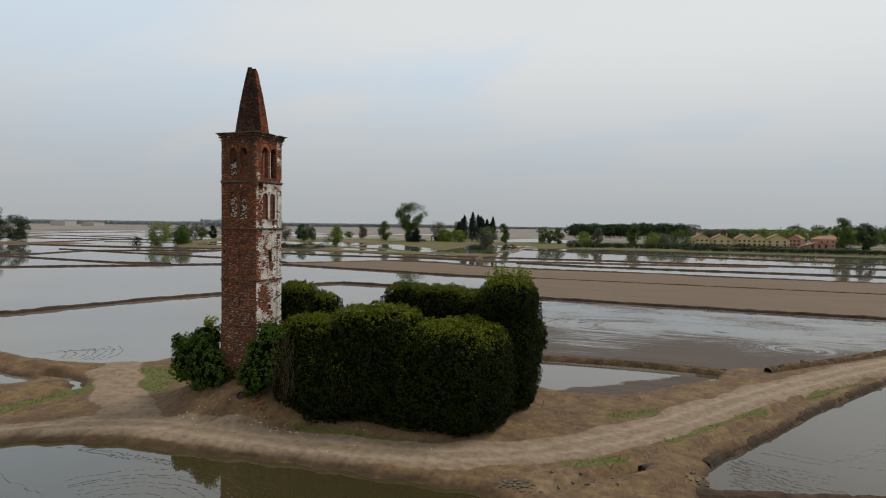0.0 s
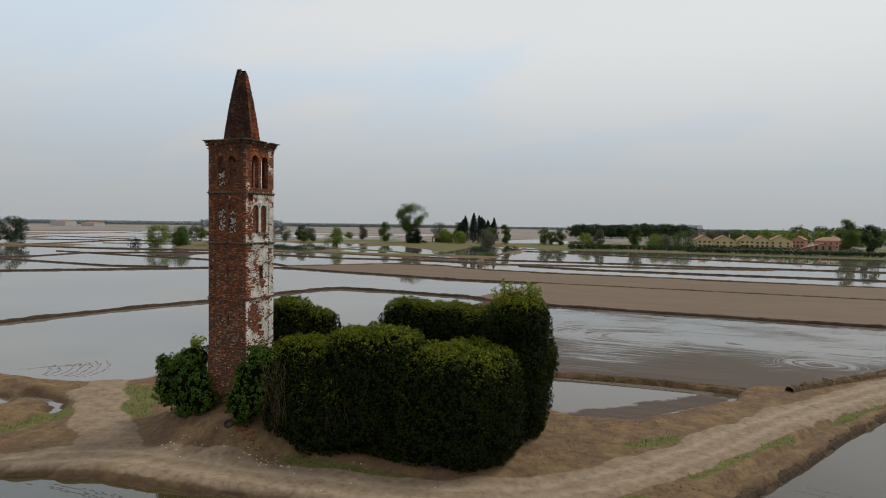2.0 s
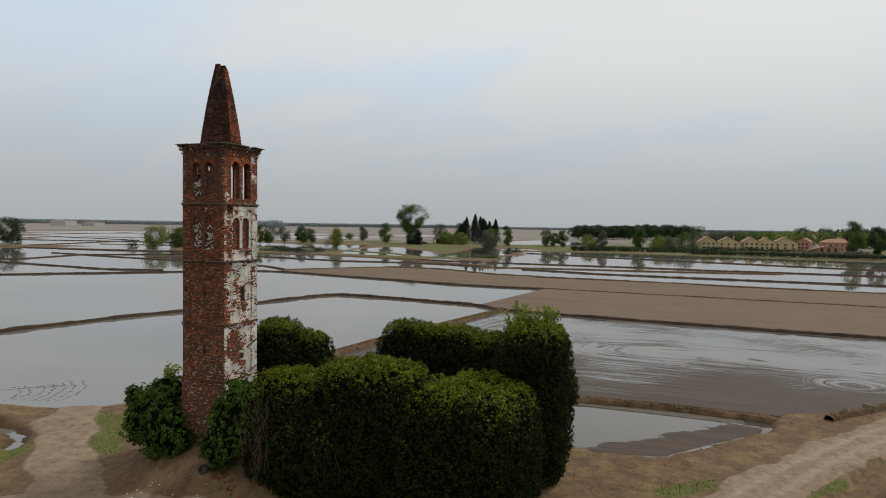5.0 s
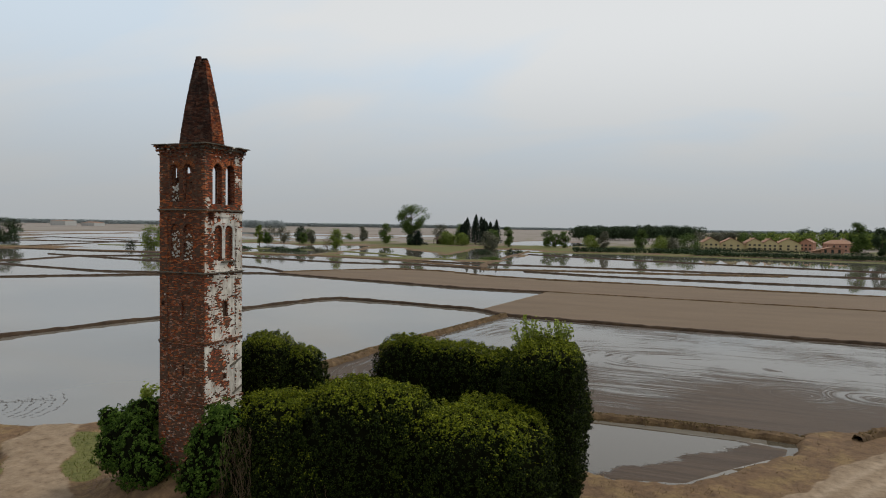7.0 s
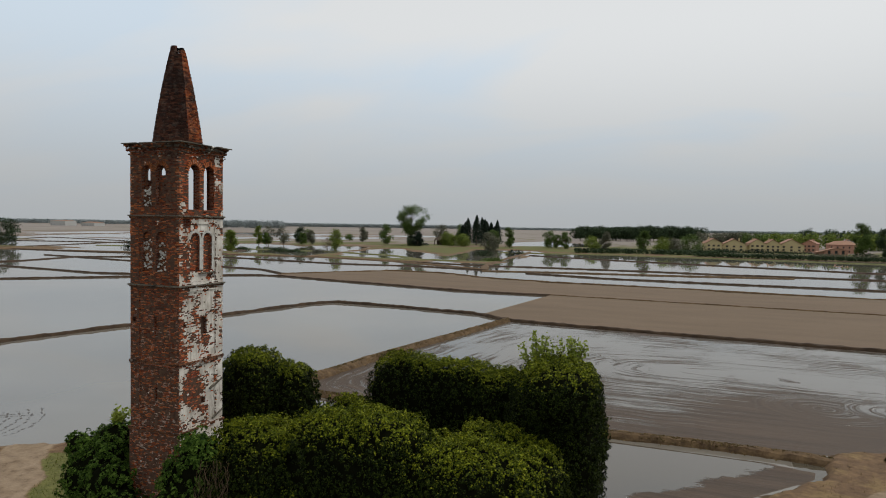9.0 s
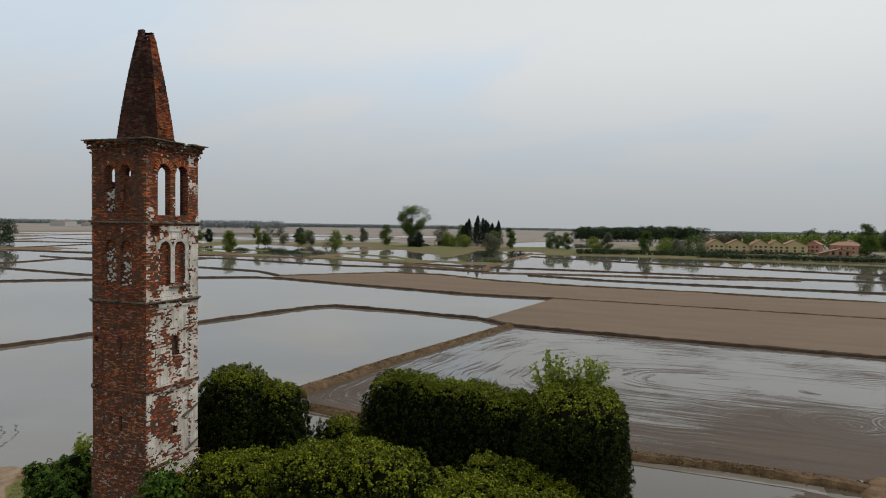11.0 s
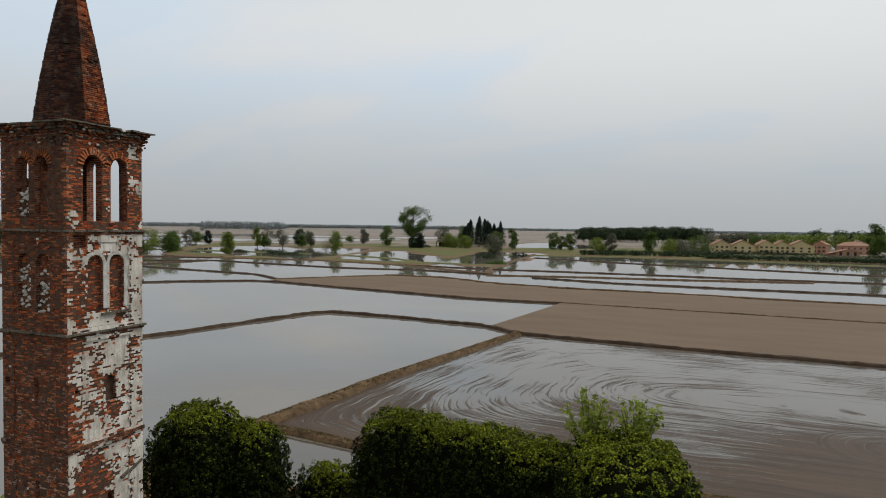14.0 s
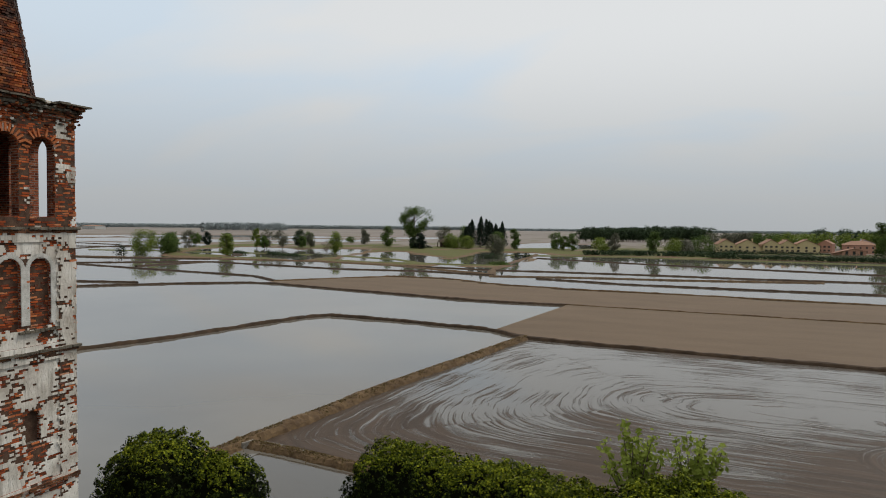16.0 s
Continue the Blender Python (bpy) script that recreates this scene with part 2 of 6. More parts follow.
def make_single_bricks(name, tones, soot, chalk=0.2, top_soot=None):
    """Bricks laid one by one: each its own tone, with soot and lichen over many."""
    q = Mat(name)
    co = q.coords()
    rnd = q.n("NewGeometry").outputs["Random Per Island"]
    f = q.math("ADD", q.math("MULTIPLY", rnd, 0.72), q.math("MULTIPLY", q.noise(co, 9.0, 4), 0.28))
    col = q.ramp(f, *tones)
    stain = q.ramp(q.noise(co, 0.7, 7, 0.68), (0.40, 0.0), (0.60, 1.0))
    rise = q.n("MapRange", Value=q.n("SeparateXYZ", Vector=co).outputs["Z"])
    for key, v in (("From Min", 17.5), ("From Max", 21.0), ("To Min", soot), ("To Max", top_soot or soot)):
        q.put(rise, key, v)
    col = q.mix(q.math("MULTIPLY", stain, rise.outputs[0]), col, (0.026, 0.012, 0.008))
    lichen = q.ramp(q.noise(co, 3.2, 8, 0.74), (0.505, 0.0), (0.60, 1.0))
    down = q.n("MapRange", Value=q.n("SeparateXYZ", Vector=co).outputs["Z"])
    for key, v in (("From Min", 16.0), ("From Max", 8.5), ("To Min", 0.12), ("To Max", chalk)):
        q.put(down, key, v)
    col = q.mix(q.math("MULTIPLY", lichen, down.outputs[0]), col, (0.40, 0.35, 0.29))
    return q.done(col, 0.93, q.bump(q.noise(co, 22, 5, 0.7), 0.7, 0.02))


def make_lime():
    q = Mat("lime_plaster")
    co = q.coords()
    col = q.ramp(q.noise(co, 1.0, 7, 0.62), (0.30, (0.34, 0.29, 0.235)), (0.52, (0.58, 0.53, 0.46)), (0.68, (0.74, 0.70, 0.63)))
    run = q.noise(q.scaled(co, 5.0, 5.0, 0.4), 1.0, 5, 0.65)
    col = q.mix(q.ramp(run, (0.50, 0.0), (0.68, 0.55)), col, (0.20, 0.17, 0.13))
    return q.done(col, 0.92, q.bump(q.noise(co, 9, 6, 0.65), 0.5, 0.03))


BRICK_TONES = ((0.08, (0.035, 0.011, 0.007)), (0.30, (0.23, 0.042, 0.011)), (0.62, (0.45, 0.092, 0.022)), (0.84, (0.50, 0.17, 0.06)), (0.95, (0.52, 0.42, 0.33)))
WEATHERED_TONES = ((0.10, (0.022, 0.008, 0.005)), (0.34, (0.185, 0.036, 0.008)), (0.64, (0.37, 0.082, 0.017)), (0.86, (0.43, 0.155, 0.048)), (0.97, (0.34, 0.25, 0.18)))
M_SINGLE_RED = make_single_bricks("single_red_brick", BRICK_TONES, 0.22, 0.15)
M_SINGLE_DARK = make_single_bricks("single_weathered_brick", WEATHERED_TONES, 0.34, 0.85, 0.95)
M_SPIRE = make_single_bricks("single_sooty_brick", ((0.10, (0.010, 0.007, 0.006)), (0.40, (0.050, 0.017, 0.010)), (0.70, (0.105, 0.036, 0.019)), (0.88, (0.13, 0.060, 0.035)), (0.97, (0.30, 0.24, 0.18))), 0.9)
M_LIME = make_lime()
M_JOINT = simple("old_mortar", (0.045, 0.024, 0.015), (0.115, 0.066, 0.042), 5.0, 0.95, 0.4)
M_RUT = simple("wet_rut_mud", (0.028, 0.021, 0.015), (0.060, 0.045, 0.032), 3.0, 0.4, 0.3)
M_STONE = simple("lichen_stone", (0.045, 0.036, 0.026), (0.19, 0.165, 0.125), 2.5, 0.95, 0.5)
M_CHALK = simple("pale_rubble", (0.34, 0.32, 0.28), (0.62, 0.60, 0.55), 4.0, 0.95, 0.4)
M_BARK = simple("bark", (0.055, 0.04, 0.03), (0.11, 0.085, 0.06), 5.0, 0.95, 0.5)
M_TWIG = simple("dry_vine", (0.075, 0.05, 0.028), (0.13, 0.088, 0.05), 5.0, 0.95)
# near-black fill colour that stands for deep shade inside the leaves
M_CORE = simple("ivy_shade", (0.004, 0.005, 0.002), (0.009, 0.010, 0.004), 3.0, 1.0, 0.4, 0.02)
# ivy's shaded sides and skylit tops painted as two leaf colours
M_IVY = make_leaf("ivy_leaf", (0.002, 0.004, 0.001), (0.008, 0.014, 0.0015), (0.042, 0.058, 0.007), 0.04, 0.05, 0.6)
M_IVY_LIT_TOP = make_leaf("ivy_lit_top", (0.014, 0.022, 0.002), (0.078, 0.100, 0.006), (0.25, 0.265, 0.016), 0.12, 0.05, 0.6)
M_BRIGHT = make_leaf("fresh_leaf", (0.012, 0.026, 0.004), (0.042, 0.080, 0.010), (0.12, 0.19, 0.03), 0.15)
M_SAPLING = make_leaf("spring_leaf", (0.12, 0.155, 0.02), (0.18, 0.22, 0.035), (0.26, 0.30, 0.06))
M_TREE_MID = make_leaf("tree_leaf", (0.045, 0.075, 0.018), (0.08, 0.12, 0.03), (0.12, 0.17, 0.045))
M_TREE_LIGHT = make_leaf("young_tree_leaf", (0.095, 0.13, 0.022), (0.14, 0.18, 0.035), (0.19, 0.23, 0.05))
M_TREE_GREY = make_leaf("budding_tree_leaf", (0.085, 0.085, 0.06), (0.11, 0.11, 0.075), (0.15, 0.15, 0.10))
M_FIR = make_leaf("fir_needles", (0.010, 0.018, 0.012), (0.018, 0.028, 0.018), (0.028, 0.04, 0.024), 0.1)
M_WOOD_LEAF = make_leaf("wood_leaf", (0.022, 0.036, 0.018), (0.036, 0.055, 0.026), (0.055, 0.08, 0.036), 0.15)
# pale blue-grey leaf colour carries the distance haze
M_FARWOOD = make_leaf("hazed_wood_leaf", (0.22, 0.25, 0.255), (0.26, 0.29, 0.29), (0.30, 0.33, 0.32), 0.1)
M_GRASS = make_leaf("grass_blade", (0.050, 0.060, 0.010), (0.085, 0.097, 0.018), (0.13, 0.138, 0.034))
M_STRAW = make_leaf("straw_blade", (0.09, 0.062, 0.028), (0.15, 0.108, 0.05), (0.21, 0.16, 0.08))
M_RUBBER = simple("tyre_rubber", (0.016, 0.016, 0.016), (0.04, 0.038, 0.036), 6.0, 0.8)
M_CONCRETE = simple("concrete", (0.13, 0.115, 0.095), (0.24, 0.215, 0.18), 3.0, 0.9, 0.3)
M_WALL_YELLOW = simple("yellow_stucco", (0.46, 0.37, 0.20), (0.54, 0.44, 0.25), 0.8, 0.9)
M_WALL_PINK = simple("brick_pink_stucco", (0.36, 0.19, 0.13), (0.42, 0.24, 0.17), 0.8, 0.9)
M_WALL_WHITE = simple("white_stucco", (0.36, 0.355, 0.335), (0.43, 0.42, 0.40), 0.8, 0.9)
M_ROOF = simple("clay_roof_tiles", (0.21, 0.115, 0.075), (0.31, 0.18, 0.12), 2.0, 0.9, 0.4)
M_GLASS = simple("window_dark", (0.03, 0.033, 0.036), (0.05, 0.052, 0.055), 2.0, 0.15, 0.0, 0.5)
M_TIMBER = simple("dark_timber", (0.05, 0.035, 0.025), (0.09, 0.06, 0.042), 3.0, 0.85)

# ---------------------------------------------------------------- mesh helpers


def mesh_object(name, verts, faces, material, parent=None, smooth=False, label=""):
    me = bpy.data.meshes.new(name)
    me.from_pydata([tuple(v) for v in verts], [], faces)
    me.materials.append(material)
    if smooth:
        me.polygons.foreach_set("use_smooth", [True] * len(me.polygons))
    me.update()
    ob = new(name, me)
    if parent is not None:
        ob.parent = parent
    return tagged(ob, label)


def part(name, bm, material, parent, label="", smooth=False):
    """Links a bmesh as one mesh object under a thing or a part."""
    me = bpy.data.meshes.new(name)
    bm.to_mesh(me)
    bm.free()
    me.materials.append(material)
    if smooth:
        me.polygons.foreach_set("use_smooth", [True] * len(me.polygons))
    ob = new(name, me)
    ob.parent = parent
    return tagged(ob, label)


def thing(name, label, category, group="", kind="", at=(0, 0, 0)):
    ob = new(name)
    ob.location = at
    ob.empty_display_size = 0.2
    return tagged(ob, label, category, group, kind)


def add_box(bm, lo, hi, turn=None):
    """A box between two corners, optionally turned about its middle."""
    c = [(a + b) / 2 for a, b in zip(lo, hi)]
    s = [b - a for a, b in zip(lo, hi)]
    m = Matrix.Translation(c) @ (turn if turn is not None else Matrix()) @ Matrix.Diagonal((*s, 1))
    return bmesh.ops.create_cube(bm, size=1.0, matrix=m)["verts"]


def box_uv(me):
    """UV in metres by the direction that each face looks."""
    uv = me.uv_layers.new(name="UVMap") if not me.uv_layers else me.uv_layers[0]
    for p in me.polygons:
        nx, ny = abs(p.normal.x), abs(p.normal.y)
        for li in p.loop_indices:
            c = me.vertices[me.loops[li].vertex_index].co
            uv.data[li].uv = (c.y, c.z) if nx > ny else (c.x, c.z)


def seg_dist(px, py, pts, closed=False):
    """Distance from points to a polyline, and the way along it."""
    best, along, run = np.full(px.shape, 1e9), np.zeros(px.shape), 0.0
    pairs = list(zip(pts, pts[1:] + (pts[:1] if closed else [])))
    for (x0, y0), (x1, y1) in pairs[: len(pts) if closed else len(pts) - 1]:
        dx, dy = x1 - x0, y1 - y0
        ln = math.hypot(dx, dy) + 1e-9
        t = np.clip(((px - x0) * dx + (py - y0) * dy) / (ln * ln), 0, 1)
        d = np.hypot(px - x0 - t * dx, py - y0 - t * dy)
        near = d < best
        best = np.where(near, d, best)
        along = np.where(near, run + t * ln, along)
        run += ln
    return best, along


def inside(px, py, poly):
    res = np.zeros(px.shape, bool)
    for (x0, y0), (x1, y1) in zip(poly, poly[1:] + poly[:1]):
        cross = ((y0 > py) != (y1 > py)) & (px < (x1 - x0) * (py - y0) / ((y1 - y0) or 1e-9) + x0)
        res ^= cross
    return res


def signed(px, py, poly):
    d, _ = seg_dist(px, py, poly, True)
    return np.where(inside(px, py, poly), d, -d)


def smooth01(a, b, v):
    t = np.clip((v - a) / (b - a), 0, 1)
    return t * t * (3 - 2 * t)


def waves(x, y, seed, wavelength, octaves=4):
    """Cheap smooth noise about -1 to 1 from sums of turned sines."""
    rng = np.random.default_rng(seed)
    out, amp, tot = np.zeros(np.shape(x)), 1.0, 0.0
    for _ in range(octaves):
        for _ in range(3):
            a, p, q = rng.uniform(0, math.tau, 3)
            k = math.tau / wavelength * rng.uniform(0.7, 1.3)
            out = out + amp * np.sin(k * (x * math.cos(a) + y * math.sin(a)) + p + 1.3 * np.sin(0.6 * k * (x * math.sin(a) - y * math.cos(a)) + q))
        tot += 1.7 * amp
        wavelength, amp = wavelength / 2.1, amp * 0.55
    return out / tot


# ---------------------------------------------------------------- plan
ROAD = [(-60, -62), (-30, -30), (-17, -16.5), (-12.2, -11.6), (-9.5, -8.6), (-6.5, -6.9), (-3.0, -6.0), (2.2, -6.0), (6.8, -5.7), (13.0, -5.0),
        (18.5, -3.6), (23.5, -0.6), (28.4, 5.2), (32.1, 11.1), (36.5, 19.3), (42.0, 28.1), (48.5, 37.4), (56, 47.5), (90, 95), (150, 180)]
BRANCH = [(-6.5, -6.4), (-9.5, -4.4), (-13.4, -1.2), (-18.8, 2.9), (-22.0, 5.6), (-23.8, 8.5)]
SPUR = [(24, -2), (28, -8), (29, -20), (29, -60)]
LAND = [(-62, -72), (-33, -34), (-19, -18.5), (-13.2, -13.2), (-10.9, -11.2), (-8.5, -10.3), (-5.1, -9.4), (-0.5, -8.8), (3.9, -8.2), (8.0, -7.6), (12.2, -7.4),
        (16.2, -7.3), (19.8, -7.1), (22.4, -7.4), (24.2, -10), (25, -60), (33, -62), (33.5, -20), (33.8, -4), (34.0, 2.6), (34.9, 5.0), (36.5, 6.9), (39.6, 13.4),
        (43.7, 21.9), (49.6, 32.2), (53.4, 38.3), (76, 73), (150, 174), (146, 180), (60, 57.5), (51, 47), (44, 39.2), (38.8, 36.4), (36.4, 35.2), (35, 29), (30.7, 23.3),
        (27.0, 18.3), (22, 17.0), (16, 19.5), (5, 22), (-8, 23), (-15, 23), (-18.5, 26), (-20.6, 16), (-21.8, 13.2), (-23.2, 10.6), (-26, 8.4),
        (-31, 7.4), (-40, 7.0), (-60, 7.5), (-60, 2.5), (-38, 1.9), (-30.5, 1.6), (-27.4, 0.9), (-26.2, -0.3), (-27.2, -1.9), (-33, -4.4), (-60, -12)]
DITCH_RIGHT = [(33.7, 5.8), (36.1, 10.6), (41.2, 21.4), (46.0, 29.2), (50.2, 35.8), (54.5, 42), (90, 90)]
DITCH_LEFT = [(-27.6, 2.4), (-25.0, 2.5), (-22.6, 1.9), (-20.9, 0.4), (-20.3, -1.0)]
DITCH_CULVERT = [(25.6, -6.2), (26.9, -4.3), (28.7, -1.9), (30.1, -0.4)]
BERMS = [([(-60, 9.0), (-38.7, 5.4), (-32.4, 4.1), (-27.6, 4.0)], 1.6, 0.45), ([(-60, -15), (-30, -8), (-22.4, -5.2), (-21.6, -3.2), (-19.6, -2.6)], 1.5, 0.42), ([(34.4, 4.6), (36.9, 9.0), (42.0, 19.2), (47.8, 29.6), (53, 38.2), (90, 92)], 0.55, 0.16),
         ([(25.4, -3.6), (27.4, -1.4), (29.2, 0.4)], 0.9, 0.16), ([(27.6, -5.4), (29.8, -3.0), (31.4, -1.0)], 1.1, 0.2)]
DRY = [(-119, 173), (-92, 211), (-70, 211), (-47, 197), (-21, 191), (12, 189.5), (63, 185), (420, 172), (420, 90), (200, 91), (64, 93), (42, 93.4), (-2.5, 97.2),
       (-9.6, 98.2), (-17.5, 106), (-13, 149), (-36, 148.4), (-62, 154), (-83, 158), (-111, 165)]
MUD = [(-9.4, 96.5), (64, 92.5), (200, 90), (60, 57.5), (51, 47.5), (44, 39.5), (38.8, 36.2), (36.0, 35.0), (24.5, 34.4), (15, 33.9), (-6.6, 34.0),
       (-17.4, 35.5), (-16.6, 44), (-15.2, 59)]
POOL = [(-16, 25), (-6, 25), (6, 24), (16, 20.5), (19, 18.4), (22, 17.4), (27, 18.8), (30.7, 23.8), (34.6, 28.4), (35.2, 30.6), (31.5, 31.6), (16, 31.7), (-6, 32.2), (-16, 33.2)]
LAKES = [[(-310, 333), (-348, 391), (-354, 455), (-302, 439), (-266, 378), (-256, 341), (-240, 304), (-266, 325), (-280, 318)],
         [(-234, 318), (-258, 380), (-285, 455), (-243, 462), (-218, 396), (-205, 346), (-198, 300), (-225, 310)],
         [(-176, 313), (-190, 359), (-202, 410), (-201, 436), (-171, 395), (-140, 367), (-126, 309), (-144, 306)],
         [(-114, 308), (-119, 367), (-135, 470), (-99, 470), (-90, 409), (-86, 352), (-77, 314), (-90, 311), (-100, 293)],
         [(-183, 722), (-171, 826), (-109, 754), (-78, 612), (-115, 604), (-145, 586)]]
POND_LAND = [(-430, 492), (-345, 352), (-315, 318), (-278, 282), (-235, 286), (-186, 290), (-123, 281), (-69, 292), (-76, 350), (-93, 446), (-100, 530), (-420, 530)]


def mound(x, y):
    d1 = np.hypot((x + 0.8) / 10.5, (y - 3.2) / np.where(y < 3.2, 8.6, 11.0))
    d2 = np.hypot((x - 9) / 15.5, (y - 6) / np.where(y < 6, 10.0, 12.5))
    return np.maximum(2.45 * smooth01(1.0, 0.38, d1), 0.75 * smooth01(1.0, 0.6, d2))


def land_height(x, y):
    """Height of the ground and the masks of its surface."""
    rough = waves(x, y, 3, 7.0) * 0.5 + waves(x, y, 4, 1.7, 3) * 0.5
    edge = signed(x, y, LAND) + 0.35 * waves(x, y, 5, 3.0)
    land = smooth01(-0.35, 0.75, edge)
    h = -0.14 + land * (0.68 + 0.035 * rough)
    h = h + mound(x, y) * land + 0.07 * rough * smooth01(0.2, 1.0, mound(x, y))
    rd, ra = seg_dist(x, y, ROAD)
    bd, _ = seg_dist(x, y, BRANCH)
    sd, _ = seg_dist(x, y, SPUR)
    wob = 0.45 * waves(x, y, 8, 9.0, 2)
    road = np.maximum.reduce([smooth01(2.7, 1.7, rd + wob), smooth01(2.9, 1.4, bd + wob), 0.42 * smooth01(4.0, 1.5, sd + wob)]) * land
    rut = np.exp(-((rd + 0.25 * wob - 0.85) / 0.33) ** 2) * road
    h = h + road * 0.10 - rut * 0.05
    for pts, wid, dep in ((DITCH_RIGHT, 0.36, 0.40), (DITCH_LEFT, 0.8, 0.60), (DITCH_CULVERT, 0.45, 0.50)):
        d, _ = seg_dist(x, y, pts)
        h = h - dep * smooth01(wid * 1.8, wid * 0.4, d + 0.25 * rough)
    for pts, wid, rise in BERMS:
        d, _ = seg_dist(x, y, pts)
        h = h + rise * land * smooth01(wid, wid * 0.15, d + 0.25 * rough)
    # wet rim beside the water; the left ditch darkened as its shade
    damp_shade = np.maximum(smooth01(0.5, 0.1, edge) * smooth01(-0.6, 0.0, edge), smooth01(1.3, 0.6, seg_dist(x, y, DITCH_LEFT)[0])) * (np.hypot(x, y) < 120)
    # turf beside the tracks
    grass = np.zeros(np.shape(x))
    for strip, wide in (([(31.5, 5.9), (33.6, 9.8), (36.2, 14.5), (38.3, 17.4)], 0.75), ([(43.2, 24.5), (45.3, 28.4), (48.3, 33.0)], 0.75), ([(26.0, -2.0), (27.2, -1.0), (28.6, 0.4)], 0.8),
                        ([(-19, 6.0), (-14.5, 5.6)], 1.7), ([(-12.4, 1.6), (-16, 4)], 1.2), ([(-24, -14), (-18.4, -8.4), (-18.4, -5.5), (-17.9, -2.3), (-18.7, 1.2), (-21.4, 4.0)], 0.85), ([(-20.0, 7.6), (-17.3, 8.0), (-14, 6)], 1.2),
                        ([(6, -2.6), (12, -2.9), (17, -2.4)], 0.55), ([(27.4, 10.5), (30.0, 13.2)], 0.8), ([(56, 48.5), (70, 68)], 0.8), ([(-26, -16), (-20, -11)], 1.0)):
        gd, _ = seg_dist(x, y, strip)
        grass = np.maximum(grass, smooth01(1.5, 0.6, gd / wide))
    grass = grass * land * (1 - road)
    # fields
    dry = smooth01(-0.4, 0.6, signed(x, y, DRY))
    h = np.where(dry > 0, h + dry * (0.34 + 0.02 * rough), h)
    md = signed(x, y, MUD)
    mud = smooth01(-0.6, 0.3, md) * (1 - dry) * (1 - land)
    pool = smooth01(-0.3, 0.5, signed(x, y, POOL)) * (1 - land)
    mudall = np.maximum(mud, pool)
    h = h + mudall * 0.165
    # headland turns: lines keep parallel to the sides and bend round at the end
    left = x + 17 - (y - 40) * 0.135
    lo, hi = y - 34.0, 95.5 - y
    k = 5.0
    near = -k * np.log(np.exp(-np.clip(left, -50, 300) / k) + np.exp(-np.clip(lo, -50, 300) / k) + np.exp(-np.clip(hi, -50, 300) / k))
    furrow = np.where(pool > 0.3, y * 1.2, near + 0.35 * waves(x, y, 12, 14.0, 2))
    along = np.where(pool > 0.3, x, np.where(left < np.minimum(lo, hi), y, x))
    wetness = -0.03 + 0.10 * smooth01(48, 66, y) - 0.08 * smooth01(50, 38, y) - 0.05 * smooth01(86, 95, y) + 0.05 * smooth01(-12, 0, x) * smooth01(12, 3, x)
    wetness = wetness - 0.10 * smooth01(2.5, 0.2, md) - 0.09 * smooth01(18, 40, x) * smooth01(64, 42, y)
    wetness = np.where(pool > 0.3, 0.22 - 0.50 * smooth01(26.5, 31, x + (27 - y) * 0.9 + 1.2 * waves(x, y, 77, 4.0, 3)) - 0.10 * smooth01(2.0, 0.0, signed(x, y, POOL)), wetness)
    # tractor turns: rings churned into the mud
    for cx, cy, rad in ((38.5, 51.5, 7.0), (46.0, 53.0, 5.5)):
        rr = np.hypot(x - cx, (y - cy) * 1.15)
        furrow = np.where(rr < rad, rr * 1.5 + 7, furrow)
        along = np.where(rr < rad, 0.4 * x, along)
        wetness = wetness + 0.05 * smooth01(rad, rad - 1, rr)
    # far land
    dist = np.hypot(x, y)
    far = smooth01(0, 14, y - 446 + 0.10 * np.minimum(0, x + 120) - 18 * waves(x, y, 21, 160, 2) * smooth01(-150, -260, x)) * smooth01(-395, -350, x)
    far = np.maximum(far, smooth01(-2, 4, signed(x, y, POND_LAND) + 4 * waves(x, y, 25, 50, 2)))
    strip = smooth01(0.25, 0.4, waves(x * 0.25, y, 22, 130, 3)) * smooth01(420, 520, dist) * (x < -200)
    far = np.maximum.reduce([far, 0.9 * strip, smooth01(1150, 1300, dist + 90 * waves(x, y, 23, 700, 2))])
    for lake in LAKES:
        far = far * (1 - smooth01(-2, 3, signed(x, y, lake) + 9 + 2.5 * waves(x, y, 24, 30, 2)))
    h = h + far * 0.75
    turf = far * smooth01(-0.1, 0.5, waves(x, y, 26, 90, 3) + 0.7 - smooth01(560, 800, dist) * 1.1)
    grass = np.maximum(grass, turf * 0.72)
    # share of the painted haze colour, growing with distance
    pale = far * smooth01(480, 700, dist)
    return h, dict(road=road, rut=rut, grass=grass, dry=dry, mud=mudall, furrow=furrow, along=along, wetness=wetness, pale=pale, damp_shade=damp_shade)


def graded(lo, hi, step, end_lo, end_hi, reach_lo, reach_hi):
    """Grid lines: even in the middle, a few metres apart out to the reach, then ever wider."""
    def arm(start, way, reach, end):
        out, s, c = [], step, start
        while abs(c) < abs(end) or (c < end if way > 0 else c > end):
            s = min(s * 1.045, 5.5) if (c - reach) * way < 0 else min(s * 1.13, 260)
            c += way * s
            out.append(c)
            if (c - end) * way >= 0:
                break
        return out
    mid = list(np.arange(lo, hi + step / 2, step))
    return np.array(arm(mid[0], -1, reach_lo, end_lo)[::-1] + mid + arm(mid[-1], 1, reach_hi, end_hi))


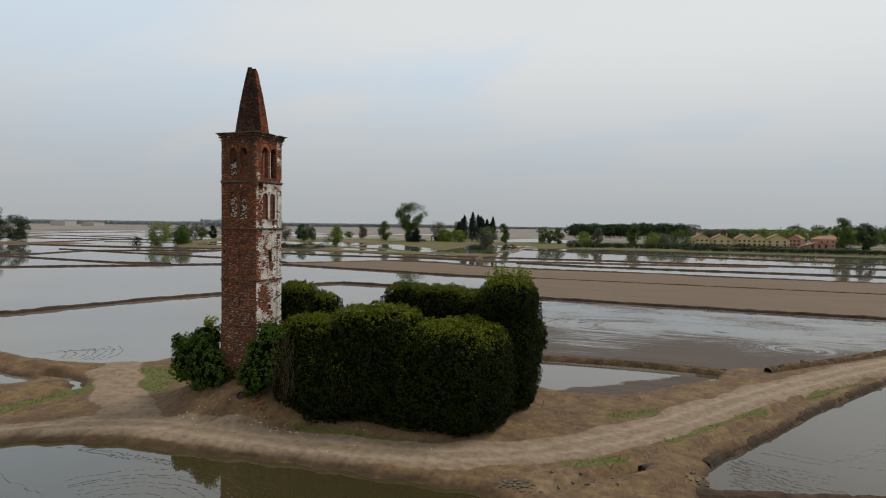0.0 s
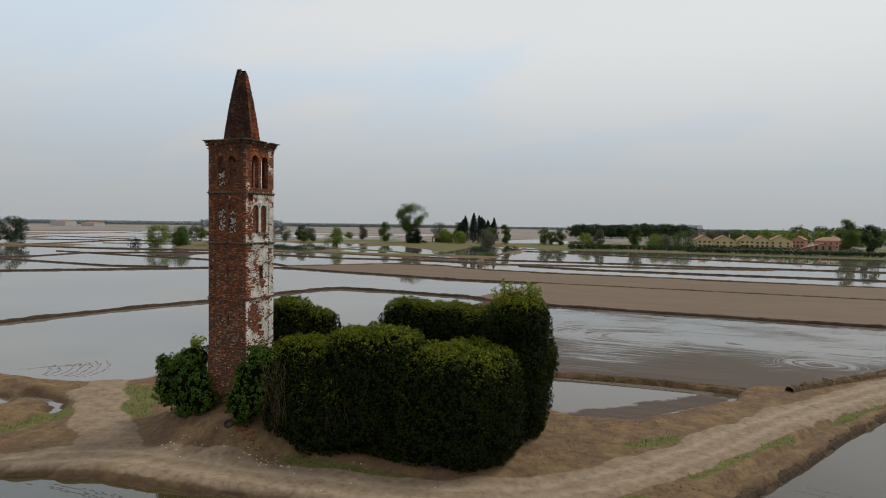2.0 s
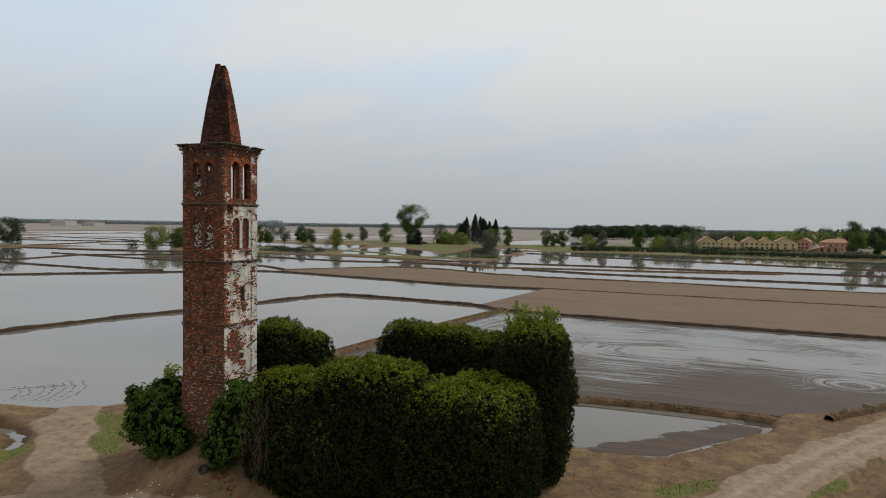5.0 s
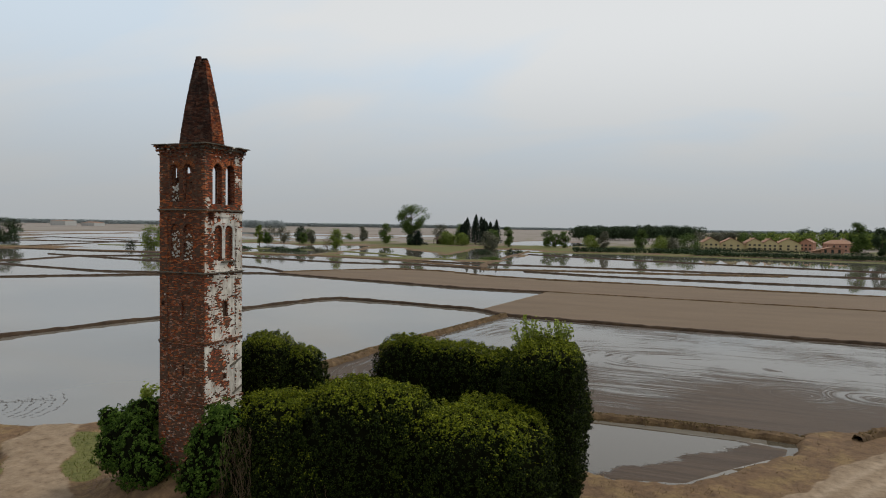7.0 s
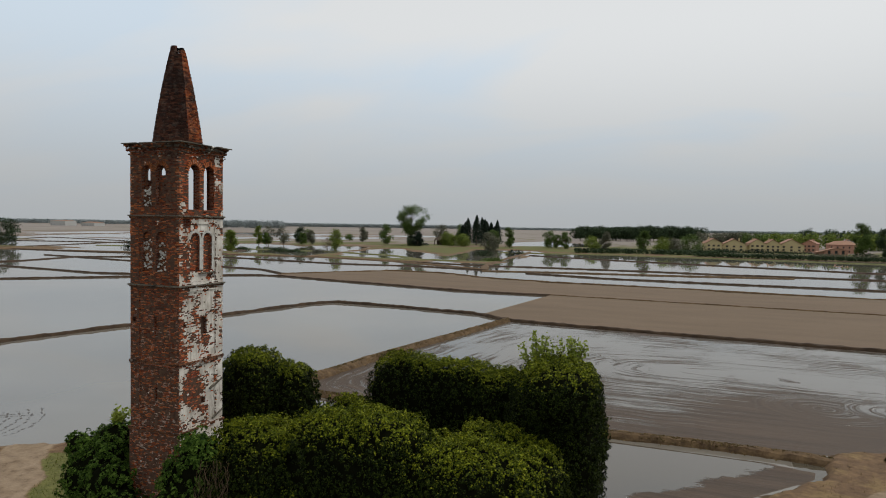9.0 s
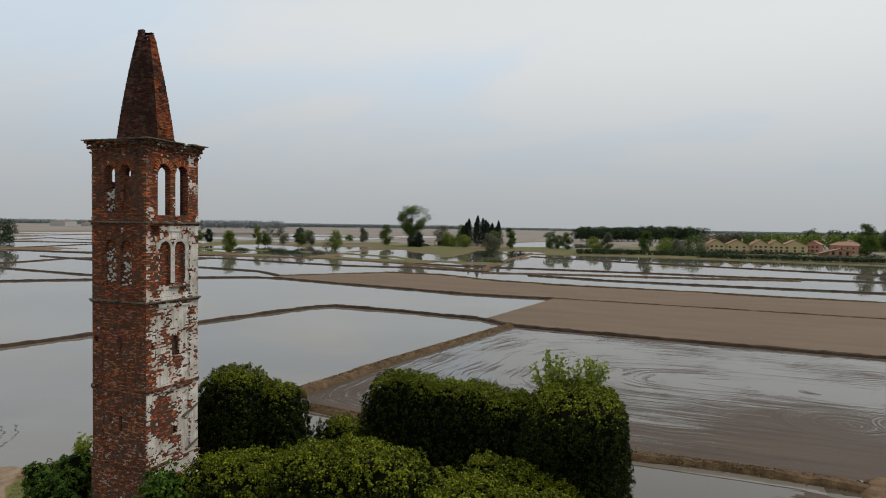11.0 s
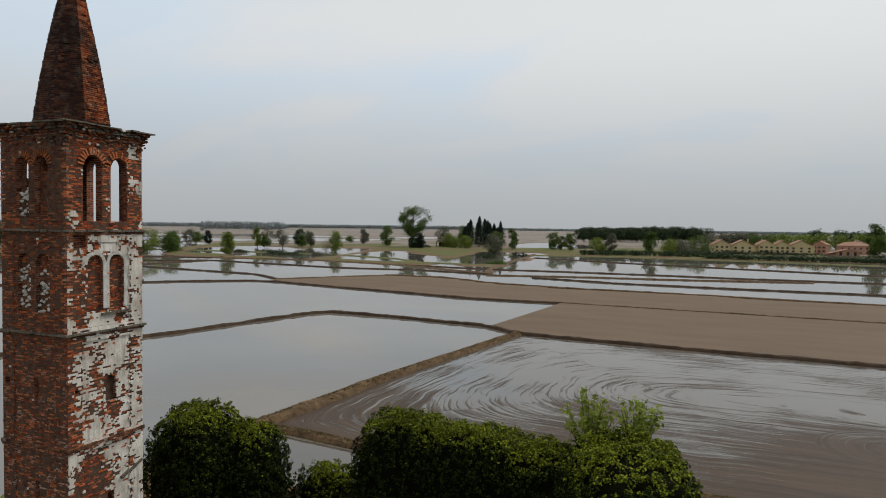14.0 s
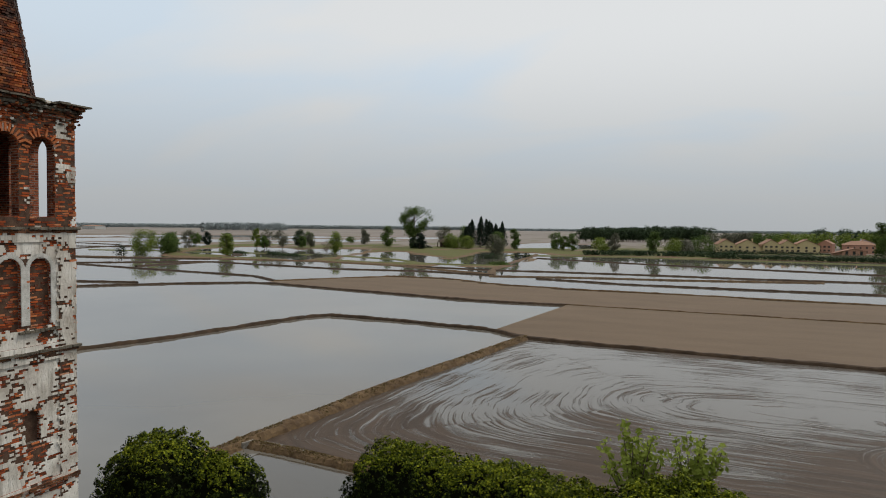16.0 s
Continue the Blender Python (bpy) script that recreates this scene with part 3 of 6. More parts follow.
def build_ground():
    gx, gy = graded(-44, 66, 0.36, -4800, 4800, -440, 110), graded(-16, 102, 0.36, -1500, 4900, -30, 530)
    X, Y = np.meshgrid(gx, gy)
    x, y = X.ravel(), Y.ravel()
    h, masks = land_height(x, y)
    nx, ny = len(gx), len(gy)
    me = bpy.data.meshes.new("ground")
    idx = np.arange(nx * ny).reshape(ny, nx)
    quads = np.stack([idx[:-1, :-1], idx[:-1, 1:], idx[1:, 1:], idx[1:, :-1]], -1).reshape(-1)
    me.vertices.add(nx * ny)
    me.vertices.foreach_set("co", np.stack([x, y, h], -1).ravel())
    nf = len(quads) // 4
    me.loops.add(len(quads))
    me.loops.foreach_set("vertex_index", quads)
    me.polygons.add(nf)
    me.polygons.foreach_set("loop_start", np.arange(nf) * 4)
    me.polygons.foreach_set("use_smooth", np.ones(nf, bool))
    me.update(calc_edges=True)
    for key, val in masks.items():
        me.attributes.new(key, "FLOAT", "POINT").data.foreach_set("value", np.asarray(val, np.float32))
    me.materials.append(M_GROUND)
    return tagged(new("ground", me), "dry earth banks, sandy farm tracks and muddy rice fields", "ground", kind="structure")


ground = build_ground()


def level(x, y):
    return float(land_height(np.array([float(x)]), np.array([float(y)]))[0][0])


def water_sheet(name, x0, y0, x1, y1, material, label):
    ob = mesh_object(name, [(x0, y0, 0), (x1, y0, 0), (x1, y1, 0), (x0, y1, 0)], [(0, 1, 2, 3)], material)
    return tagged(ob, label, "water", kind="structure")


water_sheet("water", -4800, 33, 4800, 4900, M_WATER, "still grey flood water over the rice paddies")
water_sheet("water_near_paddy", -4800, -4.2, 33.3, 33, M_WATER, "still grey flood water over the rice paddies")
water_sheet("water_pond", -4800, -1500, 33.3, -4.2, M_POND, "dark greenish still water of the pond beside the track")
water_sheet("water_side_paddy", 33.3, -1500, 4800, 33, M_SIDE, "still grey flood water over the rice paddies")


def levee(pts, width=1.0, height=0.42, material=None, label="low earth levee between flooded rice paddies", seed=0, step=None, ground_at=-0.12):
    """A bank with a trapezoid section, uneven along its top and edges."""
    p = [Vector((a, b, 0)) for a, b in pts]
    step = step or max(0.8, min(6.0, width * 1.2))
    rng = random.Random(seed + len(pts))
    rows = []
    run = 0.0
    for a, b in zip(p, p[1:]):
        n = max(1, int((b - a).length / step))
        for k in range(n + (b is p[-1])):
            rows.append((a.lerp(b, k / n), (b - a).normalized()))
    # soften the bends
    ctr = [r[0] for r in rows]
    for _ in range(2):
        ctr = [ctr[0]] + [(ctr[i - 1] + ctr[i] * 2 + ctr[i + 1]) / 4 for i in range(1, len(ctr) - 1)] + [ctr[-1]]
    verts, faces = [], []
    for i, c in enumerate(ctr):
        d = (ctr[min(i + 1, len(ctr) - 1)] - ctr[max(i - 1, 0)]).normalized()
        side = Vector((-d.y, d.x, 0))
        run += step
        w = width * (1 + 0.22 * noise.noise((run * 0.25, seed, 0)) + rng.uniform(-0.07, 0.07))
        hh = height * (1 + 0.25 * noise.noise((run * 0.35, seed + 9.3, 0)) + rng.uniform(-0.08, 0.08))
        off = side * (0.3 * width * noise.noise((run * 0.1, seed + 4.1, 0)))
        for s, z in ((-1.0, ground_at), (-0.8, hh * 0.35), (-0.5, hh * 0.9), (-0.1, hh * 1.04), (0.35, hh * 0.96), (0.72, hh * 0.45), (1.0, ground_at)):
            rough = 0.06
            v = c + off + side * (s * w)
            wob = noise.noise((v.x * 0.9, v.y * 0.9, s + seed)) + 0.6 * noise.noise((v.x * 2.3, v.y * 2.3, s * 2 + seed))
            verts.append(v + side * (wob * 0.16 * width) + Vector((0, 0, z + (wob * 0.22 + rng.uniform(-rough, rough)) * height * (1 if z > 0 else 0))))
    for i in range(len(ctr) - 1):
        for k in range(6):
            a = i * 7 + k
            faces.append((a, a + 7, a + 8, a + 1))
    ob = mesh_object("levee", verts, faces, material or M_LEVEE, smooth=False)
    return tagged(ob, label, "levee", "levees between the paddies", "structure")


STRAW = "earth levee overgrown with dry straw-coloured weeds"
levee([(-140, 8), (-90, 22), (-74.5, 31), (-73.2, 41), (-70, 56), (-65, 71), (-61.5, 90), (-58.6, 103), (-55.5, 107.6), (-39, 106.8), (-19, 104.2), (-12, 99.6), (-9.6, 98)], 0.8, 0.5, M_LEVEE, seed=1, step=0.8)
levee([(-9.6, 98), (-15.6, 59), (-17.2, 44), (-17.9, 38), (-18.6, 31), (-19.4, 24)], 1.15, 0.6, M_LEVEE_DRY, STRAW, 2, 0.35)
levee([(-19, 34.0), (-12.5, 33.7), (-6.6, 32.9), (6, 32.8), (15.3, 32.6), (25.4, 33.3), (31.4, 33.4), (36.4, 33.2), (37.6, 31.2)], 0.9, 0.5, M_LEVEE_DRY, STRAW, 3, 0.3)
levee([(-9.6, 97.9), (-2.5, 97.0), (15.6, 95.4), (42.5, 93.6), (64, 93), (200, 91), (420, 89)], 0.8, 0.5, M_LEVEE, seed=4)
levee([(-260, 70), (-184, 104), (-160, 128), (-137, 153), (-122, 164), (-111.4, 164.6), (-83.5, 158), (-62.5, 154), (-36.6, 148.4), (-13, 149)], 0.9, 0.45, M_LEVEE, seed=5)
levee([(-13, 149.5), (13.6, 148), (54, 145.6), (200, 139), (420, 130)], 0.6, 0.42, M_LEVEE_DRY, STRAW, 6, ground_at=0.1)
levee([(-119, 173), (-92, 212), (-70, 212), (-47, 197.6), (-21, 191.4), (12, 190), (63, 185.6), (200, 180), (420, 172)], 0.8, 0.45, M_LEVEE_DRY, STRAW, 7)
levee([(40.4, 33.8), (44.3, 38.4), (49.8, 45.0), (55.0, 51.5), (62, 60), (110, 124)], 0.8, 0.95, M_LEVEE_DRY, STRAW, 8, 0.3)
levee([(34.0, 2.8), (34.7, 4.6), (36.3, 7.4), (39.3, 13.5), (43.4, 22.0), (49.3, 32.3), (53.3, 38.8), (76, 74)], 0.5, 0.4, M_LEVEE, "dark wet earth bank beside a flooded field", 9, 0.22)
levee([(33.2, -2.4), (36.5, -1.7), (43.6, 0.7), (60, 6), (90, 16)], 0.95, 0.4, M_LEVEE, "dark wet earth bank beside a flooded field", 10, 0.3)


def mud_marks(label, lines, seed):
    """Wheel ruts in flooded mud: low broken ridges that just break the surface."""
    rng = random.Random(seed)
    verts, faces = [], []
    for pts, wid in lines:
        p = [Vector((a, b, 0)) for a, b in pts]
        run = [0.0]
        for a, b in zip(p, p[1:]):
            run.append(run[-1] + (b - a).length)
        at = rng.uniform(0, 0.4)
        while at < run[-1]:
            end = min(run[-1], at + rng.uniform(0.15, 0.9))
            n = max(3, int((end - at) / 0.12))
            first = len(verts)
            shift = rng.uniform(-0.14, 0.14)
            for k in range(n + 1):
                d = at + (end - at) * k / n
                i = max(j for j in range(len(p) - 1) if run[j] <= d + 1e-6)
                way = (p[i + 1] - p[i]).normalized()
                c = p[i] + way * (d - run[i])
                side = Vector((-way.y, way.x, 0))
                w = wid * math.sin(math.pi * (k + 0.25) / (n + 0.5)) * rng.uniform(0.6, 2.2)
                c = c + side * (shift + rng.uniform(-0.03, 0.03))
                verts += [c - side * w - Vector((0, 0, 0.012)), c + Vector((0, 0, 0.004 + 0.014 * rng.random())), c + side * w - Vector((0, 0, 0.012))]
            for k in range(n):
                q = first + 3 * k
                faces += [(q, q + 3, q + 4, q + 1), (q + 1, q + 4, q + 5, q + 2)]
            at = end + rng.uniform(-0.1, 0.4)
    ob = mesh_object("mud_ruts", verts, faces, M_RUT)
    tagged(ob, label, "mud", kind="stuff")


def bow(a, b, bulge, n=9):
    """A bent line from a to b."""
    ax, ay, bx, by = *a, *b
    return [(ax + (bx - ax) * t - (by - ay) * bulge * 4 * t * (1 - t), ay + (by - ay) * t + (bx - ax) * bulge * 4 * t * (1 - t)) for t in np.linspace(0, 1, n)]


def ring(cx, cy, r, a0, a1):
    return [(cx + r * math.cos(radians(a)), cy + r * math.sin(radians(a))) for a in np.linspace(a0, a1, 16)]


rng = random.Random(90)
mud_marks("dark curved tractor ruts breaking the flood water", [(bow((-34.6 + 0.8 * k, 8.7 + 0.25 * k), (-38.4 + 0.55 * k + rng.uniform(-0.6, 0.6), 12.6 + 0.85 * k), -0.16), 0.17) for k in range(7)]
          + [(bow((-39.5 + 0.6 * k, 9.6 + 0.9 * k), (-36.0 + 0.8 * k, 13.5 + 0.7 * k), 0.1), 0.1) for k in range(5)], 91)
mud_marks("thin dark wheel ruts in the pond mud", [(ring(4.6, -18.4, r, 158, 40), w) for r, w in ((6.4, 0.07), (6.0, 0.05), (5.2, 0.06), (4.6, 0.05), (3.6, 0.05), (7.4, 0.03))]
          + [([(-6.7 + 0.1 * k, -10.7 - 0.22 * k), (-3.0, -10.6 - 0.22 * k), (1.6, -10.3 - 0.2 * k)], 0.07) for k in range(4)] + [([(-10, -15.5), (-5.5, -16.6), (-1.2, -17.4)], 0.05), ([(-8.4, -11.5), (-7.4, -11.4)], 0.12)], 92)
mud_marks("dark churned ruts fanning out into the side paddy", [([(35.0 + rng.uniform(0, 0.8), 5.9 - 0.42 * k), (37.6, 4.9 - 0.30 * k), (40.0 + rng.uniform(-1.2, 2.6), 4.4 - 0.36 * k)], rng.uniform(0.05, 0.16)) for k in range(15)]
          + [([(35.4, 5.6 - 0.5 * k), (36.8, 4.9 - 0.5 * k)], 0.2) for k in range(11)]
          + [([(42.2 + 0.9 * k, 8.0 + 1.1 * k + rng.uniform(-0.4, 0.4)), (44.6 + 0.9 * k, 9.6 + 0.9 * k)], 0.06) for k in range(6)] + [([(38.5, 8.2), (42, 7.4), (46, 9.0)], 0.05), ([(37.5, 7.4), (41, 6.5), (47, 7.2)], 0.05)], 93)
for k, (pts, w, m) in enumerate((
        ([(-300, 214), (-236, 203), (-189, 195.6), (-139, 188), (-119, 174)], 1.0, M_LEVEE),
        ([(-460, 240), (-307, 262), (-237, 277), (-177, 288), (-122, 275), (-61, 241)], 1.6, M_LEVEE_DRY),
        ([(-221, 208), (-220, 254), (-132, 239), (-94, 245), (-60, 237)], 1.1, M_LEVEE),
        ([(-61, 238), (-70, 267), (-80, 331), (-90, 424), (-95, 450)], 2.0, M_LEVEE_DRY),
        ([(-80, 392), (-8.7, 357), (92, 322), (300, 270)], 1.2, M_LEVEE),
        ([(-122, 276), (-70, 267), (-37, 270), (-2, 271), (30, 269), (81, 271), (320, 262)], 1.3, M_LEVEE),
        ([(-60, 232), (-21, 243), (10, 248), (60, 262)], 0.9, M_LEVEE_DRY),
        ([(-40, 229), (-7.5, 219.5), (28, 218), (70, 218), (340, 208)], 1.0, M_LEVEE),
        ([(-110, 424), (-34, 443), (40, 436), (114, 424), (330, 400)], 2.0, M_LEVEE_GREEN),
        ([(-340, 130), (-255, 150), (-176, 141), (-154, 147)], 0.9, M_LEVEE),
        ([(-420, 120), (-265, 157), (-259, 169), (-272, 210), (-221, 253)], 1.1, M_LEVEE),
        ([(-384, 251), (-304, 253), (-238, 274)], 1.1, M_LEVEE),
        ([(-560, 200), (-402, 249), (-422, 314), (-461, 422)], 1.5, M_LEVEE),
        ([(-780, 300), (-562, 356), (-630, 464), (-485, 430)], 1.8, M_LEVEE),
        ([(-900, 420), (-732, 505), (-776, 666), (-864, 802)], 2.0, M_LEVEE_DRY),
        ([(-400, 330), (-345, 345), (-280, 352), (-205, 352), (-150, 330), (-118, 300), (-80, 300)], 2.2, M_LEVEE_GREEN),
        ([(-237, 278), (-262, 330), (-300, 352)], 1.4, M_LEVEE),
        ([(-620, 330), (-480, 380), (-395, 400)], 1.6, M_LEVEE))):
    levee(pts, w, 0.45, m, {M_LEVEE_DRY: STRAW, M_LEVEE_GREEN: "grassy green levee beside the flooded paddies"}.get(m, "low dark earth levee between flooded rice paddies"), 20 + k)

# ---------------------------------------------------------------- the bell tower
SIDE = 3.5
BASE_Z, Z_D, Z_K, Z_B, Z_A, Z_C = 1.6, 7.33, 11.10, 15.36, 19.19, 22.75
MX, MY = -SIDE / 2, SIDE / 2
tower = thing("bell_tower", "ruined red brick bell tower with a spire and flaking white plaster", "bell tower")
tower.scale = (1.0, 0.962, 1.0)


def arch_prism(bm, centre, half, z0, z1, depth, axis):
    """A cutter with a round head; axis 'x' or 'y' is the way that it goes through."""
    prof = [(-half, z0), (half, z0)] + [(half * math.cos(a), z1 - half + half * math.sin(a)) for a in np.linspace(0, math.pi, 11)]
    rings = []
    for s in (-depth, depth):
        ring = []
        for u, z in prof:
            ring.append(bm.verts.new((centre[0] + u, centre[1] + s, z) if axis == "y" else (centre[0] + s, centre[1] + u, z)))
        rings.append(ring)
    n = len(prof)
    bm.faces.new(rings[0]), bm.faces.new(rings[1][::-1])
    for k in range(n):
        bm.faces.new((rings[0][k], rings[1][k], rings[1][(k + 1) % n], rings[0][(k + 1) % n]))
    bmesh.ops.recalc_face_normals(bm, faces=bm.faces)


def cut(me, cutters):
    """The mesh less every cutter."""
    body = bpy.data.objects.new("body", me)
    scene.collection.objects.link(body)
    made = []
    for bm in cutters:
        c = bpy.data.meshes.new("c")
        bm.to_mesh(c)
        bm.free()
        o = bpy.data.objects.new("c", c)
        scene.collection.objects.link(o)
        md = body.modifiers.new("b", "BOOLEAN")
        md.operation, md.object, md.solver = "DIFFERENCE", o, "EXACT"
        made.append(o)
    bpy.context.view_layer.update()
    out = bpy.data.meshes.new_from_object(body.evaluated_get(bpy.context.evaluated_depsgraph_get()))
    for o in made + [body]:
        bpy.data.objects.remove(o)
    return out


def brick_faces(me):
    """Mortar behind the two sides that are faced brick by brick, brickwork elsewhere."""
    me.materials.clear()
    for m in (M_BRICK_DARK, M_JOINT, M_BRICK_RED):
        me.materials.append(m)
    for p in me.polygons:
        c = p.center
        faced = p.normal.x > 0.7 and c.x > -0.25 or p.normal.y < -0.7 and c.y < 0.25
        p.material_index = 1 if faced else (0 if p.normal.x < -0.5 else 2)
    box_uv(me)


def stage(name, z0, z1, proud, cutters, hollow=False, label=""):
    bm = bmesh.new()
    add_box(bm, (-SIDE - proud, -proud, z0), (proud, SIDE + proud, z1))
    me = bpy.data.meshes.new(name)
    bm.to_mesh(me)
    bm.free()
    if hollow:
        c = bmesh.new()
        add_box(c, (-SIDE + 0.34, 0.34, z0 + 0.15), (-0.34, SIDE - 0.34, z1 - 0.18))
        cutters = [c] + cutters
    me = cut(me, cutters) if cutters else me
    brick_faces(me)
    ob = new(name, me)
    ob.parent = tower
    return tagged(ob, label)


def cutter(centre, half, z0, z1, depth, axis):
    bm = bmesh.new()
    arch_prism(bm, centre, half, z0, z1, depth, axis)
    return bm


def slot(lo, hi):
    bm = bmesh.new()
    add_box(bm, lo, hi)
    return bm


def panel_cut(z0, z1, depth=0.05):
    """Recessed fields between the corner pilasters on all four sides."""
    a, b = 0.62, SIDE - 0.62
    return [slot((-SIDE + a, -1, z0), (-a, depth, z1)), slot((-SIDE + a, SIDE - depth, z0), (-a, SIDE + 1, z1)),
            slot((-depth, a, z0), (1, b, z1)), slot((-SIDE - 1, a, z0), (-SIDE + depth, b, z1))]


U1, U2 = 1.13, 2.33      # arch centres from a corner
stage("plinth", BASE_Z, Z_D, 0.05, [cutter((0.0, 1.9), 0.5, BASE_Z, 5.6, 0.5, "x")], label="lowest tower stage of chalky worn brick")
stage("lower_wall", Z_D, Z_K, 0.0, panel_cut(Z_D + 0.1, Z_K - 0.25) + [
    slot((-SIDE + 1.72, -0.2, 8.95), (-SIDE + 1.92, 0.45, 9.75)), slot((-0.35, 1.78, 8.6), (0.2, 2.08, 8.95)), slot((-0.3, 0.95, 7.9), (0.2, 1.1, 8.05))])
stage("middle_wall", Z_K, Z_B, 0.0, panel_cut(Z_K + 0.15, Z_B - 0.3) + [
    cutter((-SIDE + 1.8, 0.0), 0.13, 12.55, 13.65, 0.22, "y"), cutter((0.0, 1.95), 0.26, 12.55, 13.55, 0.2, "x"),
    slot((-SIDE + 0.14, -0.2, 13.3), (-SIDE + 0.4, 0.25, 13.55)), slot((-0.3, 0.32, 13.15), (0.2, 0.52, 13.3))])
blind = [cutter((-SIDE + u, 0.0), 0.36, Z_B + 0.75, Z_A - 0.85, 0.2, "y") for u in (1.2, 2.2)]
blind += [cutter((0.0, u), 0.36, Z_B + 0.75, Z_A - 0.9, 0.17, "x") for u in (1.25, 2.25)]
stage("blind_arch_wall", Z_B, Z_A, 0.0, panel_cut(Z_B + 0.2, Z_A - 0.4, 0.04) + blind + [slot((-0.3, 0.28, Z_A - 0.62), (0.2, 0.82, Z_A - 0.08))],
      label="tower stage with paired blind arches bricked up")
bell = [cutter((0.0, u), 0.43, Z_A + 0.35, Z_A + 2.85, 0.6, "x") for u in (U1, U2)]
bell += [cutter((-SIDE, u), 0.33, Z_A + 2.0, Z_A + 2.85, 0.6, "x") for u in (U1, U2)]
bell += [cutter((-SIDE + u, 0.0), 0.35, Z_A + 0.45, Z_A + 2.75, 0.24, "y") for u in (1.18, 2.2)]
bell += [cutter((-SIDE + 1.22, 0.0), 0.24, Z_A + 1.55, Z_A + 2.65, 0.6, "y"), slot((-SIDE + 2.2, -0.1, Z_A + 1.55), (-SIDE + 2.36, 0.6, Z_A + 1.75)),
         cutter((-SIDE + 2.2, 0.0), 0.30, Z_A + 2.2, Z_A + 2.7, 0.6, "y")]
bell += [cutter((-SIDE + u, SIDE), 0.42, Z_A + 0.3, Z_A + 2.95, 0.6, "y") for u in (1.2, 2.2)]
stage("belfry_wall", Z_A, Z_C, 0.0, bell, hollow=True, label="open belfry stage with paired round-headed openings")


def belt(name, z, out, thick, material, seed, gap=0.0):
    """A course of small slabs round the tower, broken here and there."""
    rng = random.Random(seed)
    bm = bmesh.new()
    add_box(bm, (-SIDE - out * 0.35, -out * 0.35, z - thick * 0.4), (out * 0.35, SIDE + out * 0.35, z + thick * 0.4))
    course = part(name, bm, material, tower)
    box_uv(course.data)
    for side in range(4):
        u = -out
        while u < SIDE + out:
            ln = rng.uniform(0.22, 0.42)
            e = min(u + ln, SIDE + out)
            if rng.random() > gap:
                bm = bmesh.new()
                o = out * rng.uniform(0.7, 1.15)
                z0, z1 = z - thick / 2 + rng.uniform(-0.012, 0.012), z + thick / 2 + rng.uniform(-0.012, 0.012)
                if side == 0:
                    lo, hi = (-SIDE + u, -o, z0), (-SIDE + e - 0.008, 0.1, z1)
                elif side == 1:
                    lo, hi = (-0.1, u, z0), (o, e - 0.008, z1)
                elif side == 2:
                    lo, hi = (-SIDE + u, SIDE - 0.1, z0), (-SIDE + e - 0.008, SIDE + o, z1)
                else:
                    lo, hi = (-SIDE - o, u, z0), (-SIDE + 0.1, e - 0.008, z1)
                add_box(bm, lo, hi, Matrix.Rotation(rng.uniform(-0.02, 0.02), 4, "Z"))
                slab = part("slab", bm, material, course)
                box_uv(slab.data)
            u = e


belt("belt_course", Z_D, 0.10, 0.14, M_BRICK_DARK, 1, 0.05)
belt("belt_course", Z_K, 0.07, 0.13, M_BRICK_DARK, 2, 0.06)
belt("belt_course", Z_K - 0.11, 0.04, 0.09, M_BRICK_RED, 3, 0.15)
belt("belt_course", Z_B, 0.12, 0.07, M_STONE, 4, 0.03)
belt("belt_course", Z_B - 0.08, 0.06, 0.08, M_BRICK_DARK, 5, 0.05)
belt("belt_course", Z_A, 0.11, 0.08, M_STONE, 6, 0.12)
belt("belt_course", Z_A - 0.09, 0.05, 0.10, M_BRICK_DARK, 7, 0.15)
for k, (dz, out, m, g) in enumerate(((-0.42, 0.05, M_BRICK_RED, 0.1), (-0.31, 0.10, M_BRICK_DARK, 0.2), (-0.20, 0.16, M_STONE, 0.25), (-0.10, 0.24, M_BRICK_DARK, 0.12))):
    belt("cornice_course", Z_C + 0.40 + dz, out, 0.105, m, 20 + k, g)
bm = bmesh.new()
add_box(bm, (-SIDE + 0.02, 0.02, Z_C), (-0.02, SIDE - 0.02, Z_C + 0.33))
part("cornice_core", bm, M_STONE, tower)
# broken roof slabs on the cornice
rng = random.Random(5)
for side in range(4):
    u = -0.34
    while u < SIDE + 0.34:
        e = min(u + rng.uniform(0.3, 0.7), SIDE + 0.36)
        o = 0.33 + rng.uniform(-0.09, 0.06)
        z = Z_C + 0.34 + rng.uniform(0, 0.035)
        w = 0.75
        box = {0: ((-SIDE + u, -o, z), (-SIDE + e, w, z + 0.05)), 1: ((-w, u, z), (o, e, z + 0.05)),
               2: ((-SIDE + u, SIDE - w, z), (-SIDE + e, SIDE + o, z + 0.05)), 3: ((-SIDE - o, u, z), (-SIDE + w, e, z + 0.05))}[side]
        bm = bmesh.new()
        add_box(bm, *box, Matrix.Rotation(rng.uniform(-0.03, 0.03), 4, "X") @ Matrix.Rotation(rng.uniform(-0.03, 0.03), 4, "Y"))
        part("roof_slab", bm, M_STONE, tower, "broken lichen-grey stone slab edging the cornice")
        u = e


